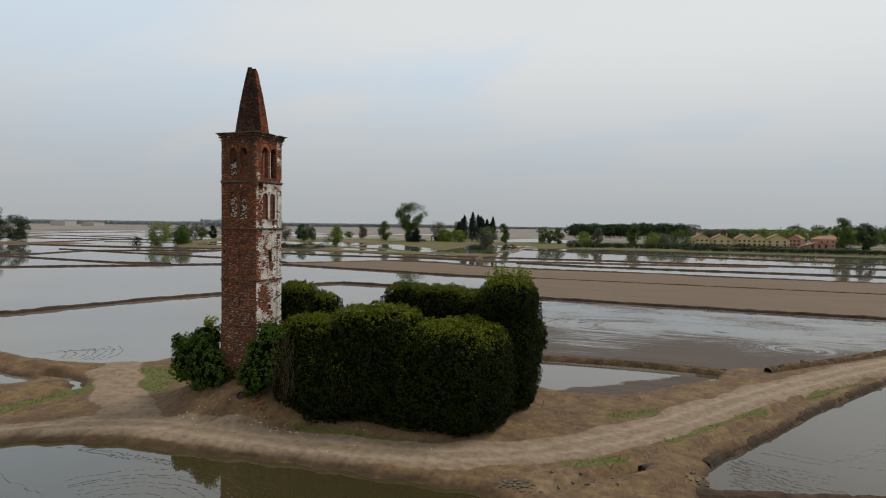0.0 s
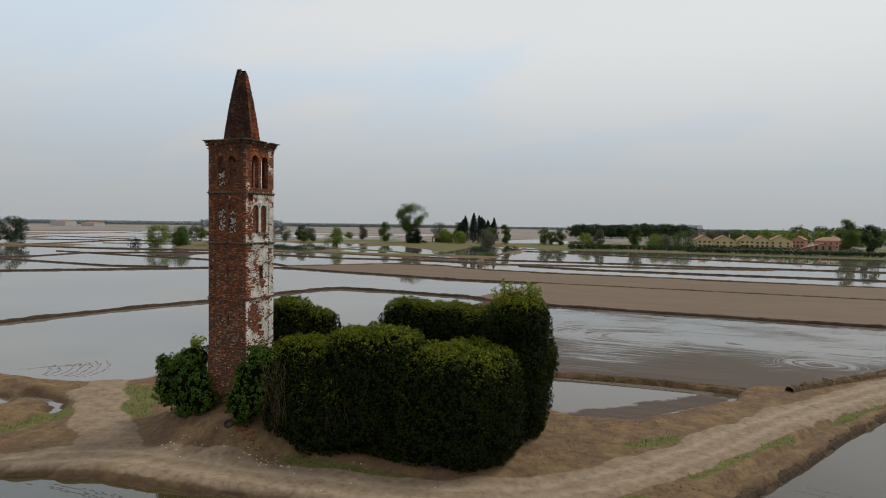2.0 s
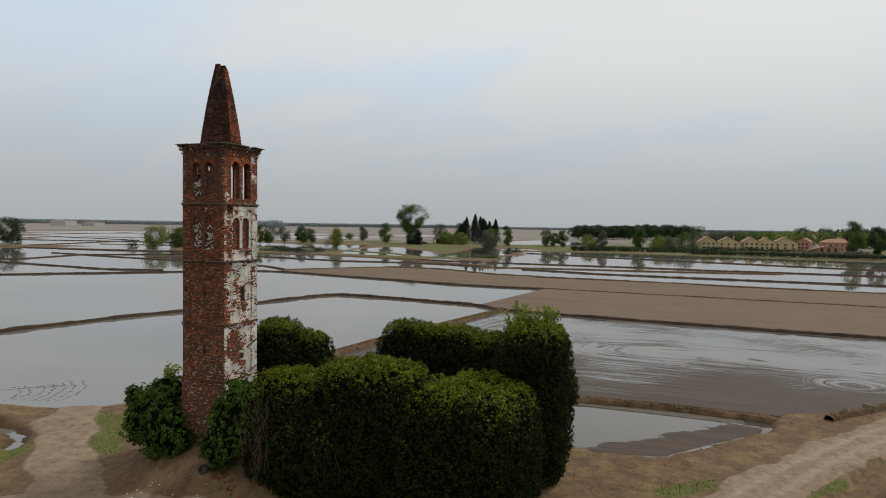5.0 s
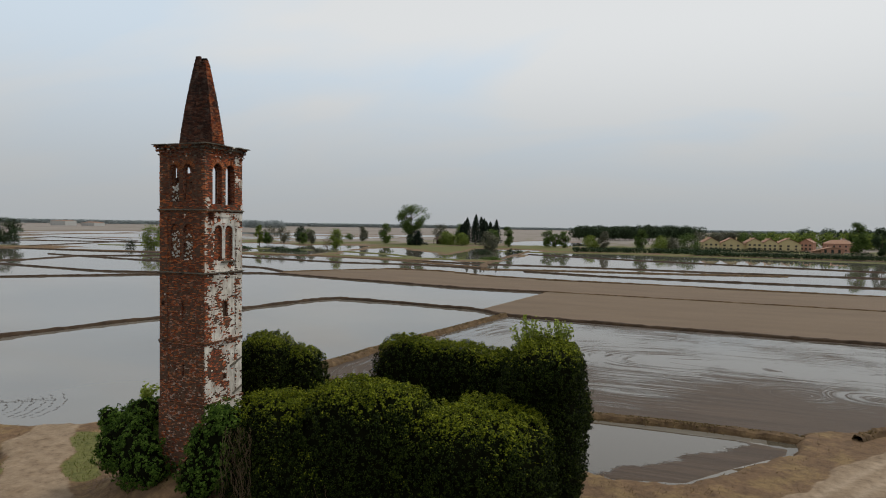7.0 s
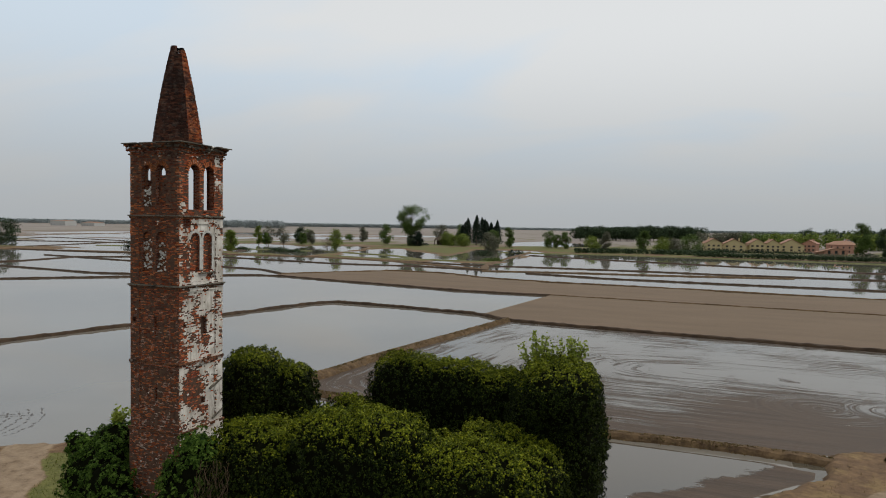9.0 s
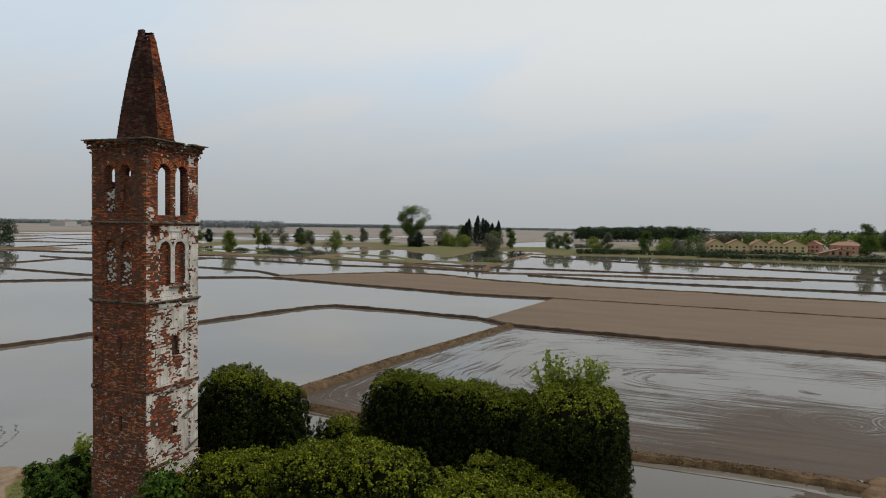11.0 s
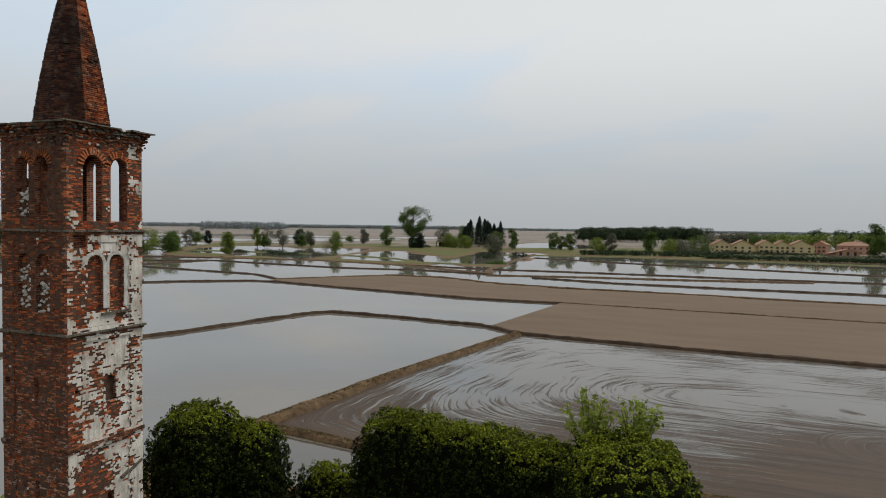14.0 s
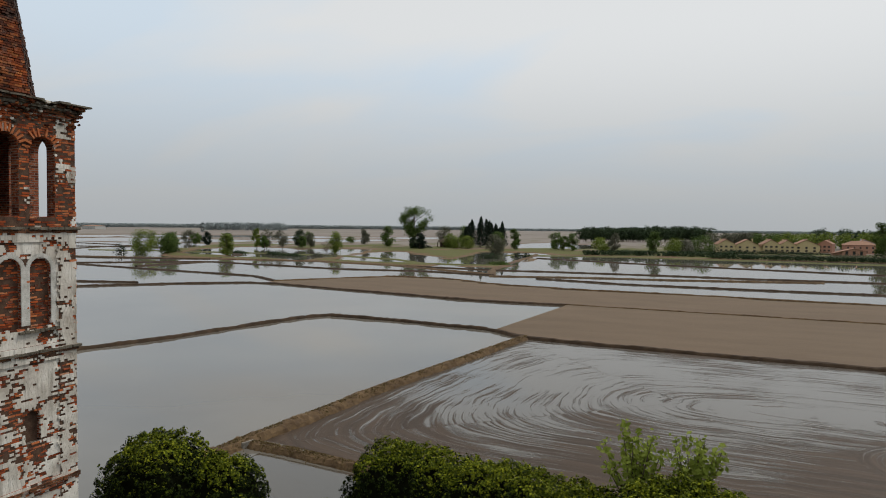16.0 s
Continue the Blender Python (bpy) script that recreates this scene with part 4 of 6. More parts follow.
def build_spire():
    """Eight-sided brick spire, every course laid brick by brick, broken off at the tip."""
    rng = random.Random(8)
    z0, z1, r0, r1 = Z_C + 0.36, 28.78, 1.34, 0.36
    n = int((z1 - z0) / 0.079)
    out = {"soot": ([], []), "red": ([], [])}
    core_v = []
    cx, cy = MX + 0.04, MY - 0.05

    def reach(t):
        return r0 + (r1 - r0) * t ** 1.04 + 0.06 * math.sin(t * math.pi)

    for k in range(n):
        t = k / (n - 1)
        r = reach(t)
        z = z0 + k * 0.079
        for c in range(8):
            a0, a1 = radians(45 * c - 22.5), radians(45 * c + 22.5)
            # the tip has crumbled on the +x side
            crumbled = t > 0.92 and math.cos(radians(45 * c)) > 0.5
            if crumbled and (t - 0.92) * 14 > rng.random():
                continue
            if k == 2 and c == 0:
                continue
            R = r / math.cos(radians(22.5))
            p0, p1 = Vector((R * math.cos(a0), R * math.sin(a0), 0)), Vector((R * math.cos(a1), R * math.sin(a1), 0))
            length = (p1 - p0).length
            nrm = Vector((math.cos(radians(45 * c)), math.sin(radians(45 * c)), 0))
            v, f = out["red" if c == 0 else "soot"]
            u = -0.1 * (k % 2)
            while u < length:
                e = u + rng.uniform(0.2, 0.27)
                lo, hi = max(u, 0.0), min(e - 0.012, length)
                if hi - lo > 0.03 and rng.random() > 0.02:
                    push = rng.uniform(-0.018, 0.020)
                    b = len(v)
                    for d, zz in ((-0.16, z), (-0.16, z + 0.067), (push, z + rng.uniform(0, 0.008)), (push, z + 0.067 + rng.uniform(-0.008, 0.002))):
                        for w in (lo, hi):
                            q = p0.lerp(p1, w / length) + nrm * d
                            v.append((cx + q.x, cy + q.y, zz))
                    f.extend((tuple(b + i for i in quad) for quad in ((4, 5, 7, 6), (0, 1, 5, 4), (6, 7, 3, 2), (0, 4, 6, 2), (1, 3, 7, 5))))
                u = e
    for t, rr in ((0.0, 0.03), (0.9, 0.05)):
        r = (reach(t) - rr) / math.cos(radians(22.5))
        core_v += [(cx + r * math.cos(radians(22.5 + 45 * c)), cy + r * math.sin(radians(22.5 + 45 * c)), z0 + t * (z1 - z0)) for c in range(8)]
    core_f = [(c, (c + 1) % 8, 8 + (c + 1) % 8, 8 + c) for c in range(8)] + [tuple(range(8, 16))]
    spire = mesh_object("spire", core_v, core_f, M_JOINT, tower, label="steep eight-sided brick spire, broken at the tip")
    for key, m in (("soot", M_SPIRE), ("red", M_SINGLE_DARK)):
        tagged(mesh_object("spire_bricks", *out[key], m, spire), "sooty dark bricks" if key == "soot" else "bare red bricks", kind="stuff")


build_spire()


def corner_bricks():
    """Worn quoins: every course at the corners stands out or back a little."""
    rng = random.Random(12)
    meshes = []
    for v in range(6):
        bm = bmesh.new()
        vs = add_box(bm, (-0.13, -0.062, -0.033), (0.13, 0.062, 0.033))
        for q in vs:
            q.co += Vector((rng.uniform(-0.012, 0.012), rng.uniform(-0.01, 0.01), rng.uniform(-0.006, 0.006)))
        me = bpy.data.meshes.new("brick")
        bm.to_mesh(me)
        bm.free()
        me.materials.append((M_SINGLE_RED, M_SINGLE_DARK, M_SINGLE_RED, M_STONE, M_SINGLE_DARK, M_SINGLE_RED)[v])
        box_uv(me)
        meshes.append(me)
    count = 0
    for cx, cy, sx, sy in ((0, 0, 1, -1), (0, SIDE, 1, 1), (-SIDE, 0, -1, -1)):
        z = Z_C - 0.1
        k = 0
        while z > (Z_B if cx == 0 else Z_A - 1.0):
            if rng.random() < 0.72 and count < 290:
                ob = new("brick", rng.choice(meshes))
                turn = 90 * (k % 2)
                push = rng.uniform(-0.02, 0.022)
                ox, oy = (0.13, 0.062) if k % 2 == 0 else (0.062, 0.13)
                ob.matrix_basis = pose(cx - sx * (ox - push), cy - sy * (oy - push), z, rng.uniform(-2, 2), rng.uniform(-2, 2), turn + rng.uniform(-4, 4))
                ob.parent = tower
                count += 1
            z -= 0.082
            k += 1


def arch_rings():
    """Voussoirs round the belfry openings."""
    rng = random.Random(14)
    ring = thing("arch_ring", "red brick voussoirs round the belfry openings", "")
    ring.parent = tower
    for u in (U1, U2):
        zc = Z_A + 2.85 - 0.43
        for a in np.linspace(8, 172, 13):
            if rng.random() < 0.12:
                continue
            r = 0.43 + 0.13 + rng.uniform(-0.02, 0.02)
            c, s = math.cos(radians(a)), math.sin(radians(a))
            m = Matrix.Translation((-0.02 + rng.uniform(-0.02, 0.035), u + r * c, zc + r * s)) @ Matrix.Rotation(radians(a), 4, "X")
            bm = bmesh.new()
            bmesh.ops.create_cube(bm, size=1, matrix=m @ Matrix.Diagonal((0.12, 0.26, 0.062, 1)))
            box_uv(part("voussoir", bm, M_SINGLE_RED, ring).data)
    for u in (1.18, 2.2):
        zc = Z_A + 2.75 - 0.35
        for a in np.linspace(8, 172, 13):
            if rng.random() < 0.15:
                continue
            r = 0.35 + 0.12 + rng.uniform(-0.02, 0.02)
            c, s = math.cos(radians(a)), math.sin(radians(a))
            m = Matrix.Translation((-SIDE + u + r * c, 0.02 - rng.uniform(-0.02, 0.03), zc + r * s)) @ Matrix.Rotation(radians(-a), 4, "Y")
            bm = bmesh.new()
            bmesh.ops.create_cube(bm, size=1, matrix=m @ Matrix.Diagonal((0.25, 0.12, 0.062, 1)))
            box_uv(part("voussoir", bm, M_SINGLE_DARK, ring).data)


def lump(bm, c, r, rng, squash=0.8):
    vs = bmesh.ops.create_icosphere(bm, subdivisions=1, radius=r, matrix=Matrix.Translation(c))["verts"]
    for q in vs:
        d = q.co - Vector(c)
        q.co = Vector(c) + Vector((d.x, d.y, d.z * squash)) * rng.uniform(0.75, 1.2)


def rubble_infill():
    """Pale cobbles that close the blind arches on the weathered side."""
    rng = random.Random(16)
    for x0, x1, z0, z1, n in ((-SIDE + 0.88, -SIDE + 1.54, Z_B + 0.9, Z_A - 1.25, 46), (-SIDE + 1.88, -SIDE + 2.56, Z_B + 0.78, Z_A - 1.5, 40), (-SIDE + 0.9, -SIDE + 1.5, Z_A + 0.5, Z_A + 1.55, 30)):
        bm = bmesh.new()
        add_box(bm, (x0, 0.16, z0 - 0.1), (x1, 0.3, z1))
        fill = part("arch_infill", bm, M_BRICK_DARK, tower, "pale cobbles walled into the arch")
        box_uv(fill.data)
        for _ in range(n):
            bm = bmesh.new()
            lump(bm, (rng.uniform(x0, x1), 0.16, rng.uniform(z0, z1)), rng.uniform(0.05, 0.095), rng)
            part("cobble", bm, M_CHALK, fill)


def plaster_frames():
    """Pale rendered surrounds of the blind arches on the plastered side."""
    bm = bmesh.new()
    top = Z_A - 0.9 - 0.36
    for y0, y1 in ((1.61, 1.89), (2.61, 2.78)):
        add_box(bm, (-0.06, y0, Z_B + 0.85), (-0.012, y1, top + 0.08))
    for u in (1.25, 2.25):
        for a in np.linspace(10, 170, 9):
            c, s = math.cos(radians(a)), math.sin(radians(a))
            m = Matrix.Translation((-0.035, u + 0.42 * c, top + 0.42 * s)) @ Matrix.Rotation(radians(a), 4, "X")
            bmesh.ops.create_cube(bm, size=1, matrix=m @ Matrix.Diagonal((0.05, 0.13, 0.15, 1)))
    part("arch_surround", bm, M_CHALK, tower, "pale plastered surround of the blind arches")
    bm = bmesh.new()
    rng = random.Random(31)
    for y0 in np.arange(1.5, 2.7, 0.17):
        add_box(bm, (-0.08, y0, Z_B + 0.62 + rng.uniform(-0.02, 0.02)), (0.07, y0 + 0.155, Z_B + 0.70 + rng.uniform(-0.02, 0.02)))
    part("arch_sill", bm, M_STONE, tower)
    # scar of a lost lean-to roof
    for z, y0, y1 in ((9.55, 2.35, 3.5), (7.75, 2.6, 3.5)):
        bm = bmesh.new()
        add_box(bm, (-0.05, y0, z - 0.05), (0.07, y1, z + 0.06), Matrix.Rotation(radians(22), 4, "X"))
        part("roof_scar", bm, M_STONE, tower, "slanting scar of a lost lean-to roof")


PANELS = ((Z_D + 0.1, Z_K - 0.25, 0.05), (Z_K + 0.15, Z_B - 0.3, 0.05), (Z_B + 0.2, Z_A - 0.4, 0.04))
# openings and niches by side: middle, half width, foot, head, round-headed, depth (None goes right through)
NICHES = {
    "front": [(1.82, 0.10, 8.95, 9.75, False, None), (1.8, 0.13, 12.55, 13.65, True, 0.21), (0.27, 0.13, 13.3, 13.55, False, None)]
    + [(u, 0.36, Z_B + 0.75, Z_A - 0.85, True, 0.19) for u in (1.2, 2.2)]
    + [(1.22, 0.24, Z_A + 1.55, Z_A + 2.65, True, None), (2.28, 0.08, Z_A + 1.55, Z_A + 1.75, False, None), (2.2, 0.30, Z_A + 2.2, Z_A + 2.7, True, None)]
    + [(u, 0.35, Z_A + 0.45, Z_A + 2.75, True, 0.235) for u in (1.18, 2.2)],
    "side": [(1.93, 0.15, 8.6, 8.95, False, None), (1.02, 0.08, 7.9, 8.05, False, None), (1.95, 0.26, 12.55, 13.55, True, None), (0.42, 0.1, 13.15, 13.3, False, None),
             (0.55, 0.27, Z_A - 0.62, Z_A - 0.08, False, None), (1.9, 0.5, BASE_Z, 5.6, True, None)]
    + [(u, 0.36, Z_B + 0.75, Z_A - 0.9, True, 0.165) for u in (1.25, 2.25)] + [(u, 0.43, Z_A + 0.35, Z_A + 2.85, True, None) for u in (U1, U2)]}


def plaster_left(side, u, z, wave):
    """How much plaster clings to the wall: over a half it hides the brick."""
    if side == "front":
        return 0.30 * wave
    edge = min(1.0, max(0.0, (u - 0.12) / 0.75))
    if z > Z_A:
        return 0.05 + 0.22 * (u > 2.75) + 0.62 * wave
    if z > Z_B:
        return (0.70 if u > 2.72 else (0.60 if z > Z_A - 1.0 and u > 0.9 else 0.34 + 0.25 * (z < Z_B + 0.7))) + 0.5 * wave
    if z > Z_K:
        return 0.19 + 0.42 * edge - 0.25 * math.exp(-((u - 1.5) ** 2 + ((z - 12.6) / 1.0) ** 2) / 0.7) + 0.50 * wave
    bare = math.exp(-(((u - 1.15) / 0.75) ** 2 + ((z - 9.5) / 0.85) ** 2))
    return 0.58 - 0.85 * bare + 0.45 * wave + 0.2 * (u > 2.4)


def face_bricks(side, seed, name, brick_mat, label):
    """The facing of one side: every brick a block of its own, plaster where it still clings."""
    rng = random.Random(seed)
    data = {"brick": ([], []), "lime": ([], [])}
    course, k = 0.073, 0
    cuts = NICHES[side]

    seed_a = 5 if side == "side" else 9
    gu, gz = np.meshgrid(np.arange(0, SIDE + 0.1, 0.05), np.arange(BASE_Z, Z_C + 0.1, 0.03))
    wave_map = 0.75 * waves(gu * 1.3, gz * 1.6, seed_a, 1.9, 4) + 0.5 * waves(gu * 0.9, gz * 7.0, seed_a + 1, 1.5, 3)

    def clings(u, z):
        return plaster_left(side, u, z, float(wave_map[int((z - BASE_Z) / 0.03), int(max(0.0, u) / 0.05)]))

    def half_at(n, z):
        uc, half, z0, z1, round_head, dep = n
        if not z0 < z < z1:
            return 0.0
        over = z - (z1 - half)
        return half if not round_head or over < 0 else math.sqrt(max(0.0, half * half - over * over))

    def block(kind, u0, u1, z0, z1, back, front):
        v, f = data[kind]
        b = len(v)
        j = (lambda a: rng.uniform(-a, a)) if kind == "brick" else (lambda a: rng.uniform(-a, a) * 0.4)
        for d, inset in ((back, 0.0), (front, 0.004)):
            for uu, zz in ((u0 + inset, z0 + inset), (u1 - inset, z0 + inset), (u1 - inset, z1 - inset), (u0 + inset, z1 - inset)):
                uu, zz, dd = uu + j(0.006), zz + j(0.005), d + (j(0.007) if d == front else 0)
                v.append((-SIDE + uu, dd, zz) if side == "front" else (-dd, uu, zz))
        quads = ((4, 5, 6, 7), (0, 1, 5, 4), (1, 2, 6, 5), (2, 3, 7, 6), (3, 0, 4, 7))
        f.extend(tuple(b + i for i in q) for q in quads)

    z = BASE_Z + 0.3
    while z < Z_C - 0.02:
        zc, z1 = z + course / 2, z + course - 0.012
        proud = -0.05 if z < Z_D else 0.0
        u = -rng.uniform(0.0, 0.13) - (0.13 if k % 2 else 0.0)
        while u < SIDE:
            e = u + rng.uniform(0.235, 0.27) * (0.5 if rng.random() < 0.22 else 1.0)
            spans = [(max(u, 0.0), min(e, SIDE), None)]
            for n in cuts:
                h = half_at(n, zc)
                if h <= 0:
                    continue
                lo, hi = n[0] - h + rng.uniform(-0.02, 0.02), n[0] + h + rng.uniform(-0.02, 0.02)
                out = []
                for a, b, dep in spans:
                    if dep is not None or b <= lo or a >= hi:
                        out.append((a, b, dep))
                        continue
                    if a < lo:
                        out.append((a, lo, None))
                    if b > hi:
                        out.append((hi, b, None))
                    if n[5] is not None:
                        out.append((max(a, lo), min(b, hi), n[5]))
                spans = out
            for a, b, dep in spans:
                if b - a < 0.045:
                    continue
                mid = (a + b) / 2
                base = proud
                if dep is not None:
                    # inside a niche the brick is bare; wide voids behind stay open
                    if any(n[5] is None and abs(mid - n[0]) < half_at(n, zc) + 0.02 for n in cuts):
                        continue
                    base = dep
                else:
                    for p0, p1, pd in PANELS:
                        if p0 < zc < p1 and 0.62 < mid < SIDE - 0.62:
                            base = pd
                tone = rng.uniform(-0.10, 0.10)
                cover = [clings(a + (b - a) * w, zc) + tone + rng.uniform(-0.2, 0.2) - (1.0 if dep is not None else 0.0) > 0.5 for w in (0.25, 0.75)]
                if not all(cover) and rng.random() > 0.03:
                    block("brick", a, b - 0.012, z, z1, base + 0.06, base - rng.uniform(-0.016, 0.014) - (0.02 * (rng.random() < 0.05)))
                for w, hid in enumerate(cover):
                    if hid:
                        h = (b - a) / 2
                        block("lime", a + w * h, a + (w + 1) * h + 0.004, z - 0.004, z + course + 0.003, base + 0.05, base - 0.022 - 0.004 * rng.random())
            u = e
        z += course
        k += 1
    ob = mesh_object(name, *data["brick"], brick_mat, tower, label=label)
    tagged(ob, label, kind="stuff")
    ob = mesh_object("plaster", *data["lime"], M_LIME, tower)
    tagged(ob, "patches of pale lime plaster clinging to the brick", kind="stuff")


def cornice_rubble():
    """Crumbling stones and brick ends under the roof slabs."""
    rng = random.Random(47)
    for material, count in ((M_STONE, 70), (M_SINGLE_DARK, 170), (M_LIME, 12)):
        bm = bmesh.new()
        for _ in range(count):
            t, u, z = rng.choice((0, 1)), rng.uniform(-0.15, SIDE + 0.15), Z_C + rng.uniform(-0.38, 0.34)
            out = 0.06 + 0.26 * max(0.0, (z - Z_C + 0.1) / 0.45) + rng.uniform(-0.06, 0.03)
            c = (-SIDE + u, -out + 0.04, z) if t == 0 else (out - 0.04, u, z)
            lump(bm, c, rng.uniform(0.05, 0.10), rng, rng.uniform(0.45, 0.8))
        tagged(part("cornice_rubble", bm, material, tower), "crumbling stones of the broken cornice", kind="stuff")


corner_bricks()
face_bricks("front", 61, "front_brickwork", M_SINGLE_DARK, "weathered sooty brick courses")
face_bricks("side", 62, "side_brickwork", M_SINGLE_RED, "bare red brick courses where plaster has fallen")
cornice_rubble()
arch_rings()
rubble_infill()
plaster_frames()

# ---------------------------------------------------------------- leaves


def leaf_mesh(name, pts, normals, size, material, parent, seed, length=1.5, label="", jitter=0.5):
    """Many small folded leaves, each a pair of triangles, at the points given."""
    rng = np.random.default_rng(seed)
    n = len(pts)
    d = normals + rng.normal(0, jitter, (n, 3))
    d /= np.linalg.norm(d, axis=1)[:, None] + 1e-9
    t = np.cross(d, rng.normal(0, 1, (n, 3)))
    t /= np.linalg.norm(t, axis=1)[:, None] + 1e-9
    b = np.cross(d, t)
    s = size * rng.uniform(0.6, 1.35, (n, 1))
    v = np.stack([pts - t * s * length * 0.5, pts + b * s * 0.5 + d * s * 0.12, pts + t * s * length * 0.5, pts - b * s * 0.5 + d * s * 0.12], 1).reshape(-1, 3)
    k = np.arange(n)[:, None] * 4
    tri = np.concatenate([k + [[0, 1, 2]], k + [[0, 2, 3]]], 1).reshape(-1)
    me = bpy.data.meshes.new(name)
    me.vertices.add(len(v))
    me.vertices.foreach_set("co", v.ravel())
    me.loops.add(len(tri))
    me.loops.foreach_set("vertex_index", tri)
    me.polygons.add(len(tri) // 3)
    me.polygons.foreach_set("loop_start", np.arange(len(tri) // 3) * 3)
    me.update(calc_edges=True)
    me.materials.append(material)
    ob = new(name, me)
    ob.parent = parent
    return tagged(ob, label, kind="stuff")


def sphere_dirs(rng, n):
    d = rng.normal(0, 1, (n, 3))
    return d / np.linalg.norm(d, axis=1)[:, None]


def super_radius(d, r, power):
    """How far a rounded box of half sizes r reaches along the directions d."""
    return (np.sum(np.abs(d / np.array(r)) ** power, 1)) ** (-1 / power)


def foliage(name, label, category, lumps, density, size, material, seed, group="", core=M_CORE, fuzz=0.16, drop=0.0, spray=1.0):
    """A mass of leaves over rounded forms: lumps of (centre, half sizes, squareness)."""
    ob = thing(name, label, category, group)
    rng = np.random.default_rng(seed)
    P, Nn, Up = [], [], []
    each = 16
    for i, (c, r, pw) in enumerate(lumps):
        area = 4 * math.pi * ((r[0] * r[1]) ** 1.6 / 3 + (r[0] * r[2]) ** 1.6 / 3 + (r[1] * r[2]) ** 1.6 / 3) ** (1 / 1.6) * (1.25 if pw > 2.5 else 1)
        n = int(area * density / each)
        d = sphere_dirs(rng, n) * np.array(r)
        d /= np.linalg.norm(d, axis=1)[:, None]
        rad = super_radius(d, r, pw)
        p = np.array(c) + d * rad[:, None]
        wob = waves(p[:, 0] + 0.7 * p[:, 2], p[:, 1] - 0.6 * p[:, 2], seed + 40, 2.6, 4)
        p = p + d * (0.24 * wob + 0.16 * waves(p[:, 0] + p[:, 2], p[:, 1] + 0.8 * p[:, 2], seed + 60, 0.8, 2) - np.abs(rng.normal(0, fuzz, n)))[:, None] * min(1.0, min(r) / 1.5)
        g = np.sign(d) * np.abs(d * rad[:, None] / np.array(r)) ** (pw - 1) / np.array(r)
        g /= np.linalg.norm(g, axis=1)[:, None]
        keep = rng.random(n) > drop
        for j, (c2, r2, pw2) in enumerate(lumps):
            if j != i:
                keep &= np.sum(np.abs((p - np.array(c2)) / (np.array(r2) * 0.93)) ** pw2, 1) > 1
        p, g = p[keep], g[keep]
        # each spray of leaves is a small cushion turned outward
        m = len(p)
        big = rng.uniform(0.05, 0.21, m) * spray
        k = np.repeat(np.arange(m), each)
        o = sphere_dirs(rng, len(k)) + 0.75 * g[k]
        o /= np.linalg.norm(o, axis=1)[:, None] + 1e-9
        q = p[k] + o * (big[k] * rng.uniform(0.55, 1.05, len(k)))[:, None]
        P.append(q), Nn.append(0.75 * o + 0.55 * g[k] + np.array((0, 0, 0.12)))
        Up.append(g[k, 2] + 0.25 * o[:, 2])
    P, Nn, Up = np.concatenate(P), np.concatenate(Nn), np.concatenate(Up)
    low = np.nonzero(P[:, 2] < 3.6)[0]
    ok = np.ones(len(P), bool)
    ok[low] = P[low, 2] > 0.55 + mound(P[low, 0], P[low, 1])
    P, Nn, Up = P[ok], Nn[ok], Up[ok]
    # upward-facing leaves take the brighter colour, as if lit from above
    skylit = np.zeros(len(P), bool)
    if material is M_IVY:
        skylit = Up + 0.25 * waves(P[:, 0], P[:, 1], seed + 7, 3.0, 3) + rng.normal(0, 0.18, len(P)) > 0.68
        leaf_mesh("lit_top_leaves", P[skylit], Nn[skylit], size, M_IVY_LIT_TOP, ob, seed + 3, label="yellow-green leaves on top, coloured as skylit")
    leaf_mesh("leaves", P[~skylit], Nn[~skylit], size, material, ob, seed)
    # added dark core, so gaps between the leaves read as shade
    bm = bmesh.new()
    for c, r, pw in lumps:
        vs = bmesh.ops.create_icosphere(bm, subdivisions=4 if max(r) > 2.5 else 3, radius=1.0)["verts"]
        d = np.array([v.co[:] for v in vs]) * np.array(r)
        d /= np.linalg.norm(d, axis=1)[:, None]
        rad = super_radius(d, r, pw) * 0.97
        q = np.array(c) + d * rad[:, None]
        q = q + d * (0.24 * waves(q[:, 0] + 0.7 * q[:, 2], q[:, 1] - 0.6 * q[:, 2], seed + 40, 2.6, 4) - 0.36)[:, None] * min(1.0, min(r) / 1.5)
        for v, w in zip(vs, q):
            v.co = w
    part("shade_core", bm, core, ob, smooth=True)
    return ob


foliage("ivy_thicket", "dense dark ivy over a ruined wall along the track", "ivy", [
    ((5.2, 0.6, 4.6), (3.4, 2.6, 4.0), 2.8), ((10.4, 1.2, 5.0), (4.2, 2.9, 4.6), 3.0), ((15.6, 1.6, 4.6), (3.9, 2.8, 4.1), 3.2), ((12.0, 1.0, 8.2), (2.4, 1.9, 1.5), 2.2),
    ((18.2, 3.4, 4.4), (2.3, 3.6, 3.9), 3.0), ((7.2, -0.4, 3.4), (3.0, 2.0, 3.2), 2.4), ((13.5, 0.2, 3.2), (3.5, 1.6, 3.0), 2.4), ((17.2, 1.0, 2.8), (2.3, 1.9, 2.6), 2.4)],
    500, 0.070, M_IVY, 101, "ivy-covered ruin")
